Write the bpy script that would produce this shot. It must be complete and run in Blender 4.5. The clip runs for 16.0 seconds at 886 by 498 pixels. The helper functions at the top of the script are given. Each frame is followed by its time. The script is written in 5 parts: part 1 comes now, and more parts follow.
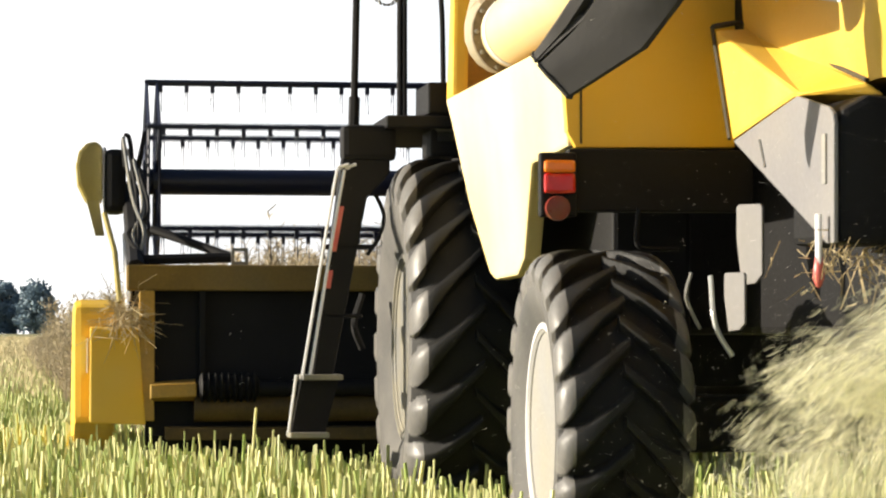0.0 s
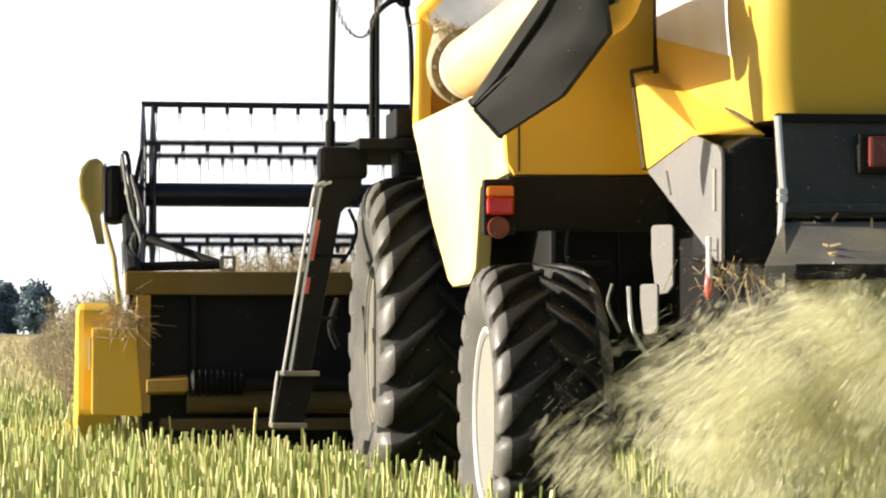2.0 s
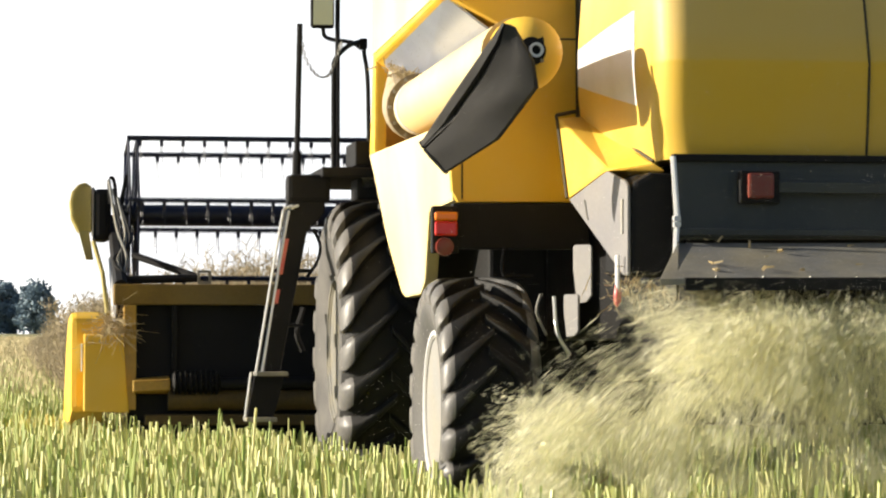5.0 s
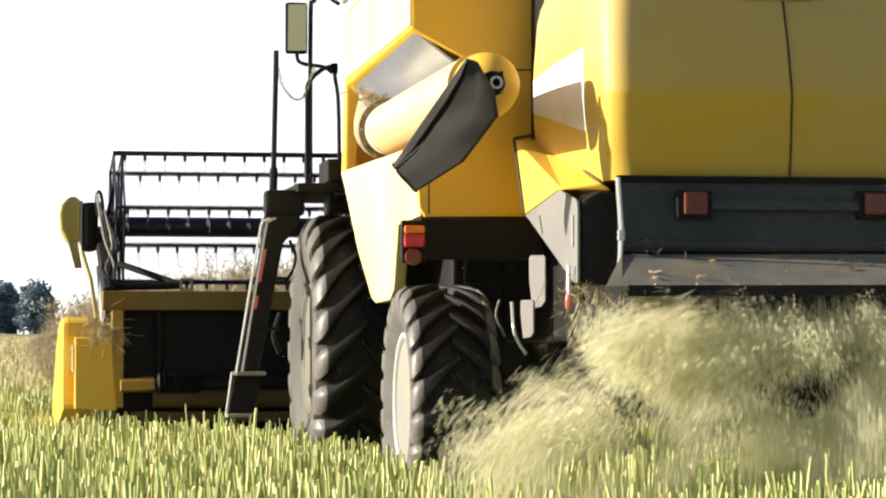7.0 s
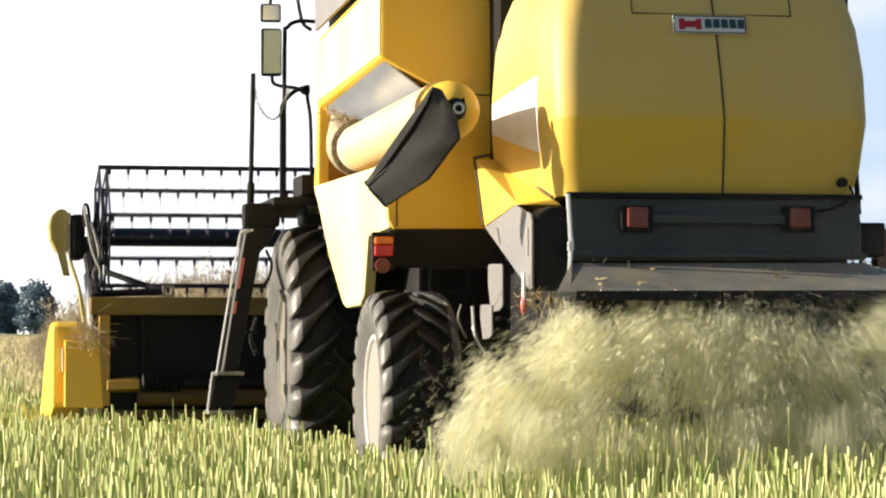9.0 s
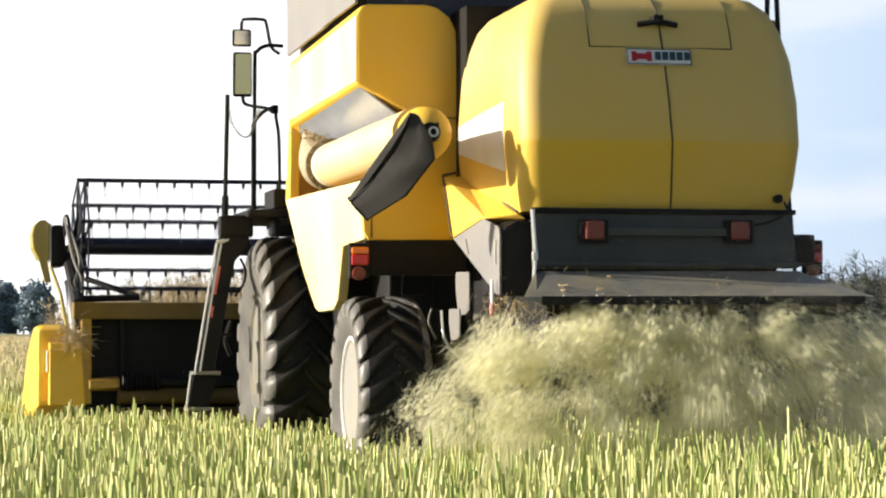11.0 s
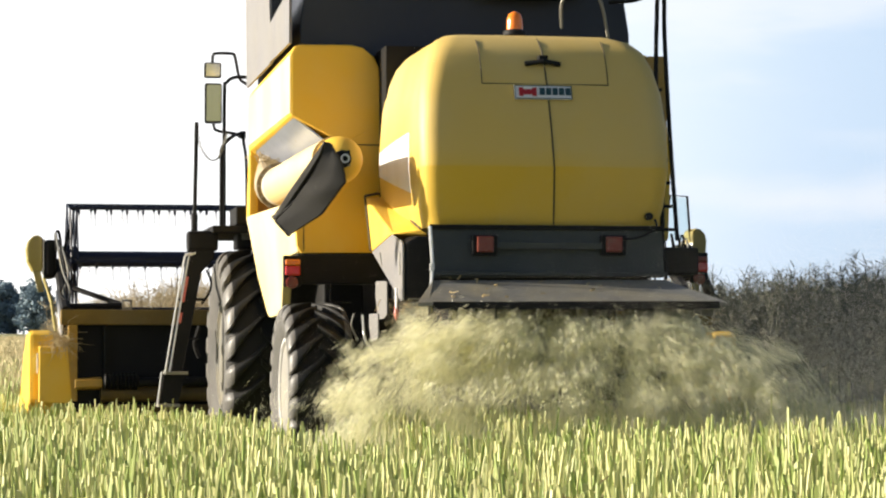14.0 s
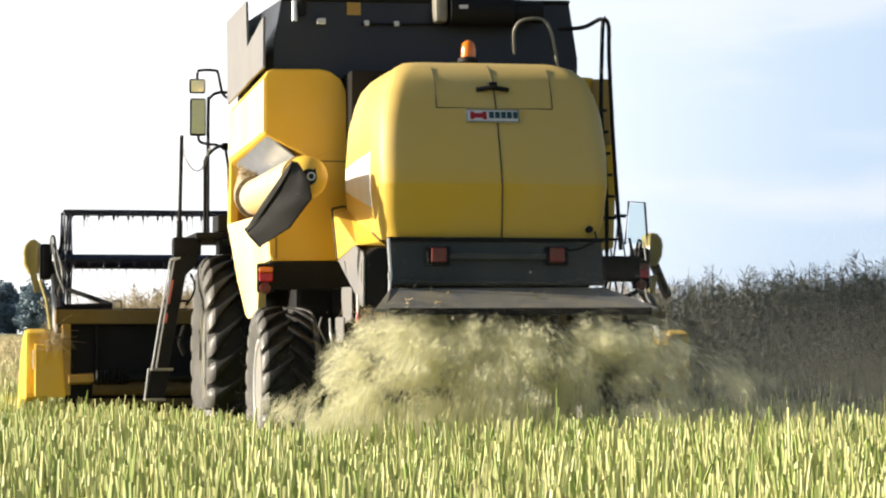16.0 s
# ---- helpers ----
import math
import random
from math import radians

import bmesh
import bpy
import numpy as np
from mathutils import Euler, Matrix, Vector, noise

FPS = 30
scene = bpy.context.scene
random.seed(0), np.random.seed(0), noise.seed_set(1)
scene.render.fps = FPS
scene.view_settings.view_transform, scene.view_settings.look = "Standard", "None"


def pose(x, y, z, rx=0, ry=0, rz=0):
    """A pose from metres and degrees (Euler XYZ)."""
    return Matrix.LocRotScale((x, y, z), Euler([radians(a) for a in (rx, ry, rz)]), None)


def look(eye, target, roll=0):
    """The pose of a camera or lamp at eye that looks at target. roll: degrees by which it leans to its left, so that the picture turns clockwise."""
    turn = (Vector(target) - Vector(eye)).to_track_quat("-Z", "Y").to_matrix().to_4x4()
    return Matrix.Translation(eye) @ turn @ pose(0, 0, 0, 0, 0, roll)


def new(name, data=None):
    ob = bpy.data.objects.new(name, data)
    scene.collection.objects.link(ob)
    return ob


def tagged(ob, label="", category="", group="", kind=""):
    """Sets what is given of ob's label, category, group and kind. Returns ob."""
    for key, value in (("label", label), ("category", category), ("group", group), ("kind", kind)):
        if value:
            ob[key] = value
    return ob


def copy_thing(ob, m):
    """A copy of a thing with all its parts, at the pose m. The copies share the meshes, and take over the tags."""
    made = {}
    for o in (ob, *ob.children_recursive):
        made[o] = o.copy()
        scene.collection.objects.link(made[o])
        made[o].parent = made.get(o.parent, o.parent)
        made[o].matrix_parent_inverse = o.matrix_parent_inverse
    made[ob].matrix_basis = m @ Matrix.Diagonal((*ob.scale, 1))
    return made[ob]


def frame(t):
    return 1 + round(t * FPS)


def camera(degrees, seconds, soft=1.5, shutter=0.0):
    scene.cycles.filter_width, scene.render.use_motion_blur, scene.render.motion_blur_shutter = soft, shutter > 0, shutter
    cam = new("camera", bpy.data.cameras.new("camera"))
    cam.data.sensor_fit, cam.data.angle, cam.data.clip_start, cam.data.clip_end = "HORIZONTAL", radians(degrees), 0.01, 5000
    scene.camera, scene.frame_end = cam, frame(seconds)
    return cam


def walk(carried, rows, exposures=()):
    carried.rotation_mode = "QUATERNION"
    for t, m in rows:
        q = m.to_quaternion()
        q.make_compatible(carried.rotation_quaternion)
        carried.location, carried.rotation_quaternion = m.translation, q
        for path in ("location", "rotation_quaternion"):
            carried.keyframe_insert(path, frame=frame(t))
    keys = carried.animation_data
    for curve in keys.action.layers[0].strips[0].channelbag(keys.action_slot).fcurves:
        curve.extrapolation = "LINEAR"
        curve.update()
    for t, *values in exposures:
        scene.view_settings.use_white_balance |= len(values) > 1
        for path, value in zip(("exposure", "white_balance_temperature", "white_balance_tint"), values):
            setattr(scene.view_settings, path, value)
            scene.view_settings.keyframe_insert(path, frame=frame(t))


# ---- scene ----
# Seconds, then the machine's place east and north, its heading and its nose-up tilt in degrees.
DRIVE = [
    (0.0, 3.521, 10.129, -1.93, 0.35),
    (0.5, 3.537, 10.563, -2.16, 0.50),
    (1.0, 3.557, 10.978, -2.29, 0.51),
    (1.5, 3.594, 11.370, -1.91, 0.40),
    (2.0, 3.608, 11.730, -1.90, 0.45),
    (2.5, 3.631, 12.095, -1.84, 0.43),
    (3.0, 3.640, 12.453, -1.93, 0.34),
    (3.5, 3.663, 12.805, -1.76, 0.28),
    (4.0, 3.690, 13.162, -1.49, 0.23),
    (6.5, 3.824, 15.113, -0.18, 0.14),
    (7.0, 3.837, 15.486, -0.02, 0.06),
    (7.5, 3.853, 15.849, 0.13, 0.04),
    (8.0, 3.864, 16.243, 0.28, -0.03),
    (8.5, 3.882, 16.650, 0.55, 0.01),
    (9.0, 3.896, 17.041, 0.77, -0.10),
    (11.5, 3.993, 19.194, 2.56, -0.29),
    (12.0, 3.950, 19.606, 2.16, -0.37),
    (12.5, 3.911, 20.028, 1.71, -0.32),
    (13.0, 3.875, 20.450, 1.24, -0.36),
    (13.5, 3.856, 20.844, 0.99, -0.45),
    (14.0, 3.851, 21.265, 1.01, -0.47),
    (14.5, 3.841, 21.698, 0.84, -0.48),
    (15.0, 3.837, 22.191, 0.70, -0.43),
    (15.5, 3.843, 22.688, 0.83, -0.28),
    (16.0, 3.854, 23.140, 0.87, -0.19),
]


cam = camera(17.0, 16.0, soft=2.15, shutter=0.5)
EYE = pose(0, 0, 0.888, 90 + 2.003, 0, -9.411)
walk(cam, [(0, EYE), (16, EYE)])

# ---------------------------------------------------------------- light
SUN_AZ, SUN_EL = 80.0, 16.0     # degrees west of the driving line, and above the horizon
scene.view_settings.exposure = 1.0
to_sun = Vector((-math.sin(radians(SUN_AZ)) * math.cos(radians(SUN_EL)),
                 math.cos(radians(SUN_AZ)) * math.cos(radians(SUN_EL)), math.sin(radians(SUN_EL))))
sun_data = bpy.data.lights.new("sun", "SUN")
sun_data.energy, sun_data.angle, sun_data.color = 5.0, radians(0.6), (1.0, 0.9, 0.74)
sun = new("sun", sun_data)
sun.matrix_world = look((0, 0, 30), Vector((0, 0, 30)) - to_sun)

world = bpy.data.worlds.new("sky")
scene.world = world
world.use_nodes = True
wt = world.node_tree
wt.nodes.clear()
sky = wt.nodes.new("ShaderNodeTexSky")
sky.sky_type, sky.sun_disc = "NISHITA", False
sky.sun_elevation, sky.sun_rotation = radians(SUN_EL), radians(-SUN_AZ)
sky.dust_density, sky.ozone_density, sky.air_density = 2.2, 1.5, 1.0
coord_w = wt.nodes.new("ShaderNodeTexCoord")
split = wt.nodes.new("ShaderNodeSeparateXYZ")
wt.links.new(coord_w.outputs["Generated"], split.inputs["Vector"])


def ranged(value, a, b, c, d, smooth=True):
    node = wt.nodes.new("ShaderNodeMapRange")
    node.interpolation_type = "SMOOTHSTEP" if smooth else "LINEAR"
    for key, v in (("From Min", a), ("From Max", b), ("To Min", c), ("To Max", d)):
        node.inputs[key].default_value = v
    wt.links.new(value, node.inputs["Value"])
    return node.outputs["Result"]


def mixed(fac, one, two):
    node = wt.nodes.new("ShaderNodeMix")
    node.data_type = "RGBA"
    wt.links.new(fac, node.inputs["Factor"])
    for key, v in (("A", one), ("B", two)):
        if isinstance(v, tuple):
            node.inputs[key].default_value = (*v, 1)
        else:
            wt.links.new(v, node.inputs[key])
    return node.outputs["Result"]


# evening haze: white towards the sun, pale blue away from it, with thin streaks of cloud, fading into clear sky above
mapping = wt.nodes.new("ShaderNodeMapping")
mapping.inputs["Scale"].default_value = (5.0, 5.0, 24.0)
wt.links.new(coord_w.outputs["Generated"], mapping.inputs["Vector"])
cloud = wt.nodes.new("ShaderNodeTexNoise")
cloud.inputs["Scale"].default_value, cloud.inputs["Detail"].default_value = 1.8, 5.0
wt.links.new(mapping.outputs["Vector"], cloud.inputs["Vector"])
toward = wt.nodes.new("ShaderNodeVectorMath")
toward.operation = "DOT_PRODUCT"
toward.inputs[1].default_value = (-0.8, 0.6, 0.0)
wt.links.new(coord_w.outputs["Generated"], toward.inputs[0])
clear = mixed(ranged(toward.outputs["Value"], -0.6, 0.30, 0, 1), (2.4, 3.0, 3.9), (5.2, 6.5, 8.1))
haze = mixed(ranged(toward.outputs["Value"], 0.30, 0.60, 0, 1), clear, (13.0, 12.8, 12.5))
streak = mixed(ranged(cloud.outputs["Fac"], 0.44, 0.74, 0, 0.6), haze, (8.4, 8.5, 8.8))
full = mixed(ranged(split.outputs["Z"], 0.12, 0.27, 0, 1), streak, sky.outputs["Color"])
back = wt.nodes.new("ShaderNodeBackground")
back.inputs["Strength"].default_value = 0.06
wout = wt.nodes.new("ShaderNodeOutputWorld")
wt.links.new(full, back.inputs["Color"])
wt.links.new(back.outputs["Background"], wout.inputs["Surface"])


# ---------------------------------------------------------------- materials
def material(name, base, second=None, rough=0.5, metal=0.0, scale=6.0, amount=0.5, bump=0.0, fine=60.0,
             dust=None, dust_amount=0.0, coat=0.0, island=0.0, translucent=0.0, gloss=0.5, settle=0.0):
    """A surface with a coarse and a fine variation, optional dust settled on it, and relief."""
    m = bpy.data.materials.new(name)
    m.use_nodes = True
    nt = m.node_tree
    n, link = nt.nodes, nt.links
    bsdf = n["Principled BSDF"]
    coord = n.new("ShaderNodeTexCoord")
    big, small = n.new("ShaderNodeTexNoise"), n.new("ShaderNodeTexNoise")
    for node, size, detail in ((big, scale, 4.0), (small, fine, 3.0)):
        node.inputs["Scale"].default_value, node.inputs["Detail"].default_value = size, detail
        link.new(coord.outputs["Object"], node.inputs["Vector"])
    both = n.new("ShaderNodeMix")
    both.data_type = "FLOAT"
    both.inputs["Factor"].default_value = 0.35
    link.new(big.outputs["Fac"], both.inputs["A"])
    link.new(small.outputs["Fac"], both.inputs["B"])
    span = n.new("ShaderNodeMapRange")
    span.inputs["From Min"].default_value, span.inputs["From Max"].default_value = 0.3, 0.7
    span.inputs["To Max"].default_value = amount
    link.new(both.outputs["Result"], span.inputs["Value"])
    col = n.new("ShaderNodeMix")
    col.data_type = "RGBA"
    second = second or tuple(c * 0.72 for c in base)
    col.inputs["A"].default_value, col.inputs["B"].default_value = (*base, 1), (*second, 1)
    if island:
        gi = n.new("ShaderNodeNewGeometry")
        link.new(gi.outputs["Random Per Island"], col.inputs["Factor"])
    else:
        link.new(span.outputs["Result"], col.inputs["Factor"])
    colour = col.outputs["Result"]
    if dust:
        d = n.new("ShaderNodeMix")
        d.data_type = "RGBA"
        d.inputs["B"].default_value = (*dust, 1)
        patch = n.new("ShaderNodeTexNoise")
        patch.inputs["Scale"].default_value, patch.inputs["Detail"].default_value = scale * 0.6, 6.0
        link.new(coord.outputs["Object"], patch.inputs["Vector"])
        pr = n.new("ShaderNodeMapRange")
        pr.inputs["From Min"].default_value, pr.inputs["From Max"].default_value = 0.35, 0.75
        pr.inputs["To Max"].default_value = dust_amount
        link.new(patch.outputs["Fac"], pr.inputs["Value"])
        amount_of = pr.outputs["Result"]
        if settle:     # dust that lies on faces turned to the sky
            geo, axes = n.new("ShaderNodeNewGeometry"), n.new("ShaderNodeSeparateXYZ")
            link.new(geo.outputs["Normal"], axes.inputs["Vector"])
            up, add = n.new("ShaderNodeMapRange"), n.new("ShaderNodeMath")
            up.inputs["From Min"].default_value, up.inputs["From Max"].default_value = -0.06, 0.16
            up.inputs["To Max"].default_value = settle
            link.new(axes.outputs["Z"], up.inputs["Value"])
            add.operation, add.use_clamp = "ADD", True
            link.new(up.outputs["Result"], add.inputs[0])
            link.new(amount_of, add.inputs[1])
            amount_of = add.outputs["Value"]
        link.new(amount_of, d.inputs["Factor"])
        link.new(colour, d.inputs["A"])
        colour = d.outputs["Result"]
    link.new(colour, bsdf.inputs["Base Color"])
    rr = n.new("ShaderNodeMapRange")
    rr.inputs["To Min"].default_value, rr.inputs["To Max"].default_value = max(rough - 0.1, 0.02), min(rough + 0.15, 1)
    link.new(small.outputs["Fac"], rr.inputs["Value"])
    link.new(rr.outputs["Result"], bsdf.inputs["Roughness"])
    bsdf.inputs["Metallic"].default_value = metal
    bsdf.inputs["Coat Weight"].default_value = coat
    bsdf.inputs["Specular IOR Level"].default_value = gloss
    if bump:
        b = n.new("ShaderNodeBump")
        b.inputs["Strength"].default_value, b.inputs["Distance"].default_value = bump, 0.01
        link.new(small.outputs["Fac"], b.inputs["Height"])
        link.new(b.outputs["Normal"], bsdf.inputs["Normal"])
    if translucent:
        out = n["Material Output"]
        tr = n.new("ShaderNodeBsdfTranslucent")
        ms = n.new("ShaderNodeMixShader")
        ms.inputs["Fac"].default_value = translucent
        link.new(colour, tr.inputs["Color"])
        link.new(bsdf.outputs["BSDF"], ms.inputs[1])
        link.new(tr.outputs["BSDF"], ms.inputs[2])
        link.new(ms.outputs["Shader"], out.inputs["Surface"])
    return m


def glass_material(name, tint):
    m = bpy.data.materials.new(name)
    m.use_nodes = True
    b = m.node_tree.nodes["Principled BSDF"]
    b.inputs["Base Color"].default_value = (*tint, 1)
    b.inputs["Transmission Weight"].default_value, b.inputs["Roughness"].default_value = 1.0, 0.03
    b.inputs["IOR"].default_value = 1.1
    return m


DUST = (0.42, 0.36, 0.22)
YELLOW = material("yellow_paint", (0.80, 0.49, 0.025), (0.74, 0.44, 0.03), 0.5, scale=2.5, amount=0.6,
                  dust=(0.60, 0.50, 0.28), dust_amount=0.30, gloss=0.3)
YELLOW_DUSTY = material("dusty_yellow_plastic", (0.72, 0.45, 0.035), (0.66, 0.42, 0.05), 0.5, scale=1.8, amount=0.7,
                        dust=(0.55, 0.47, 0.27), dust_amount=0.36, gloss=0.35, bump=0.02, settle=0.34)
# yellow of the reel ends dulled, so their shade sits in the colour
OLIVE_SHADED = material("shaded_olive_yellow_paint", (0.34, 0.27, 0.05), (0.24, 0.19, 0.05), 0.5, scale=5, amount=0.8, dust=DUST, dust_amount=0.3, bump=0.04)
YELLOW_DIRTY = material("dirty_yellow_steel", (0.60, 0.34, 0.03), (0.26, 0.16, 0.04), 0.55, scale=4, amount=0.9,
                        dust=(0.30, 0.24, 0.13), dust_amount=0.5, bump=0.06)
BLACK = material("black_steel", (0.006, 0.006, 0.007), (0.011, 0.010, 0.009), 0.6, scale=4, amount=0.7,
                 dust=(0.042, 0.041, 0.040), dust_amount=0.15, bump=0.05, gloss=0.2)
REEL_BLUE = material("dark_blue_steel", (0.006, 0.009, 0.03), (0.014, 0.016, 0.035), 0.38, scale=4, bump=0.03)
TANK = material("dark_blue_grey_panel", (0.012, 0.017, 0.032), (0.018, 0.023, 0.038), 0.45, scale=2, amount=0.8,
                dust=(0.06, 0.055, 0.05), dust_amount=0.15, bump=0.03)
SKIRT = material("dark_green_grey_plastic", (0.022, 0.027, 0.027), (0.04, 0.045, 0.042), 0.6, scale=3, amount=0.8,
                 dust=(0.11, 0.105, 0.085), dust_amount=0.4, bump=0.05)
GREY = material("grey_plastic", (0.20, 0.195, 0.205), (0.15, 0.145, 0.15), 0.55, scale=3, amount=0.6,
                dust=(0.30, 0.27, 0.2), dust_amount=0.35, bump=0.03)
STEEL = material("worn_grey_steel", (0.22, 0.22, 0.215), (0.13, 0.13, 0.12), 0.5, 0.25, scale=7, amount=0.9,
                 dust=DUST, dust_amount=0.5, bump=0.08)
GALV = material("pale_satin_sheet", (0.44, 0.50, 0.66), (0.56, 0.62, 0.78), 0.30, 0.55, scale=3.5, amount=0.9, bump=0.02)
ALU = material("bare_aluminium", (0.72, 0.72, 0.72), (0.6, 0.6, 0.58), 0.38, 0.45, scale=9, bump=0.04)
# tread darkened for its shade, sidewalls paled by dust and painted sunlight
RUBBER = material("tyre_rubber", (0.008, 0.008, 0.008), (0.013, 0.013, 0.013), 0.6, scale=5, amount=0.8,
                  dust=(0.06, 0.056, 0.05), dust_amount=0.22, bump=0.12, fine=90, gloss=0.25)
SIDEWALL = material("sunlit_dusty_sidewall_rubber", (0.10, 0.098, 0.095), (0.06, 0.059, 0.057), 0.65, scale=5, amount=0.9,
                    dust=(0.24, 0.225, 0.20), dust_amount=0.4, bump=0.12, fine=90, gloss=0.25)
# two copies of lug rubber: shade in the bars' colour, sunlight in the ends'
LUG_SHADED = material("shaded_lug_rubber", (0.006, 0.006, 0.006), (0.012, 0.012, 0.0115), 0.5, scale=6, amount=0.9,
               dust=(0.07, 0.067, 0.06), dust_amount=0.2, bump=0.15, fine=70, gloss=0.3)
LUG_END_LIT = material("sunlit_dusty_lug_shoulder", (0.155, 0.151, 0.145), (0.07, 0.068, 0.065), 0.42, scale=9, amount=0.9,
                   dust=(0.26, 0.24, 0.21), dust_amount=0.35, bump=0.15, fine=70, gloss=0.4)
# paler copy of the yellow for the left side: sunlight put into colour
FLANK_LIT = material("sunlit_yellow_paint", (0.82, 0.65, 0.30), (0.79, 0.61, 0.27), 0.5, scale=2.0, amount=0.6,
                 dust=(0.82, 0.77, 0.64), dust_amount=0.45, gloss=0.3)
HAZE = material("fine_dust", (0.86, 0.84, 0.77), (0.78, 0.76, 0.68), 1.0, island=1.0, translucent=0.5, gloss=0.0)
SOCK = material("black_rubber_sheet", (0.022, 0.022, 0.023), (0.036, 0.035, 0.034), 0.68, scale=3, amount=0.8,
                dust=(0.12, 0.11, 0.10), dust_amount=0.3, bump=0.12, gloss=0.22)
RIM = material("pale_rim_paint", (0.27, 0.268, 0.265), (0.19, 0.187, 0.18), 0.45, scale=5, dust=DUST, dust_amount=0.4, bump=0.03)
# cream tint paints the sun onto the tube, a lit copy of yellow
PALE_TUBE = material("sunlit_yellow_tube", (0.80, 0.62, 0.28), (0.74, 0.58, 0.3), 0.45, scale=3,
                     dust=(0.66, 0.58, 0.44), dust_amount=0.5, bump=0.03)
DIRTY_TUBE = material("dirty_pale_tube", (0.44, 0.38, 0.26), (0.26, 0.21, 0.13), 0.6, scale=9, amount=0.9, dust=(0.24, 0.19, 0.11), dust_amount=0.5, bump=0.2)
DIRT = material("caked_dirt", (0.26, 0.20, 0.12), (0.12, 0.09, 0.05), 0.9, scale=14, amount=1.0, bump=0.6, fine=40)
RED = material("red_lens", (0.62, 0.014, 0.008), (0.42, 0.008, 0.006), 0.18, scale=30, coat=0.5, bump=0.1, dust=DUST, dust_amount=0.05)
DULL_RED = material("dusty_red_lens", (0.22, 0.022, 0.012), (0.13, 0.018, 0.012), 0.3, scale=20, dust=(0.14, 0.09, 0.06), dust_amount=0.5)
ORANGE = material("orange_lens", (0.85, 0.22, 0.01), (0.75, 0.18, 0.01), 0.18, scale=20, coat=0.5, bump=0.1)
PINK = material("faded_red_reflector", (0.62, 0.10, 0.10), (0.5, 0.10, 0.09), 0.3, scale=20, dust=DUST, dust_amount=0.2)
WHITE = material("white_vinyl", (0.72, 0.72, 0.74), (0.62, 0.62, 0.63), 0.4, scale=8, dust=(0.5, 0.47, 0.4), dust_amount=0.3)
SIGN_RED = material("sign_red", (0.42, 0.015, 0.02), None, 0.4, scale=10)
SIGN_DARK = material("sign_dark_green", (0.02, 0.06, 0.07), None, 0.4, scale=10)
SEAM = material("dark_seam", (0.06, 0.05, 0.03), None, 0.7, scale=10)
MIRROR = material("mirror_glass", (0.86, 0.88, 0.88), (0.8, 0.83, 0.84), 0.05, 1.0, scale=5)
GLASS = glass_material("cab_glass", (0.75, 0.85, 0.85))
STRAW = material("chopped_straw", (0.93, 0.89, 0.69), (0.70, 0.70, 0.47), 0.9, island=1.0, translucent=0.72)
STALK = material("rape_stubble", (0.78, 0.745, 0.36), (0.29, 0.39, 0.08), 0.5, island=1.0, translucent=0.18)
STALK_DRY = material("dry_straw", (0.62, 0.50, 0.29), (0.38, 0.29, 0.14), 0.7, island=1.0, translucent=0.2)
MEADOW = material("far_dry_growth", (0.68, 0.56, 0.34), (0.50, 0.44, 0.22), 0.7, island=1.0, translucent=0.2)
# top beam's yellow browned by grime and by shade put into the colour
BROWN_SHADED = material("grimy_shaded_yellow_steel", (0.25, 0.155, 0.03), (0.13, 0.085, 0.025), 0.6, scale=4, amount=0.9, dust=(0.20, 0.16, 0.09), dust_amount=0.4, bump=0.06, gloss=0.3)
# low tube and rail of the header: brown darkened to paint their shade
SHADE_BROWN = material("shaded_brown_steel", (0.12, 0.075, 0.02), (0.05, 0.035, 0.015), 0.6, scale=4, amount=0.9, dust=(0.10, 0.08, 0.05), dust_amount=0.4, bump=0.06, gloss=0.3)
CROP = material("ripe_rape", (0.52, 0.43, 0.28), (0.28, 0.235, 0.15), 0.75, island=1.0, translucent=0.3)
# crop right of the cut: the machine's shade is put into its colour
CROP_SHADED = material("shaded_rape", (0.15, 0.145, 0.11), (0.045, 0.058, 0.045), 0.75, island=1.0, translucent=0.2)
# blue-grey lift paints distance haze onto the far leaves
LEAF = material("hazed_tree_leaves", (0.21, 0.29, 0.35), (0.26, 0.34, 0.40), 0.6, island=1.0, translucent=0.3)
BARK = material("bark", (0.10, 0.08, 0.06), None, 0.9, scale=3, bump=0.5)
SOIL = material("soil_and_chaff", (0.20, 0.17, 0.08), (0.30, 0.29, 0.12), 0.9, scale=1.5, amount=1.0, bump=0.7, fine=18,
                dust=(0.36, 0.36, 0.15), dust_amount=0.75)
BIRD = material("dark_plumage", (0.05, 0.048, 0.05), (0.09, 0.085, 0.09), 0.7, scale=20)


# ---------------------------------------------------------------- mesh tools
def part(name, bm, mat, parent=None, label="", place=(0, 0, 0), bevel=0.0, smooth=False, width_limit=35):
    """Links a bmesh as one mesh object, under a thing or a part."""
    bmesh.ops.recalc_face_normals(bm, faces=bm.faces)
    if bevel:
        edges = [e for e in bm.edges if len(e.link_faces) == 2 and e.calc_face_angle(0) > radians(width_limit)]
        bmesh.ops.bevel(bm, geom=edges, offset=bevel, segments=2, affect="EDGES", profile=0.6)
    me = bpy.data.meshes.new(name)
    if smooth:
        for face in bm.faces:
            face.smooth = True
        for e in bm.edges:
            if len(e.link_faces) == 2 and e.calc_face_angle(0) > radians(38):
                e.smooth = False
    bm.to_mesh(me)
    bm.free()
    me.materials.append(mat)
    ob = new(name, me)
    if parent:
        ob.parent = parent
    ob.location = place
    if label:
        ob["label"] = label
    return ob


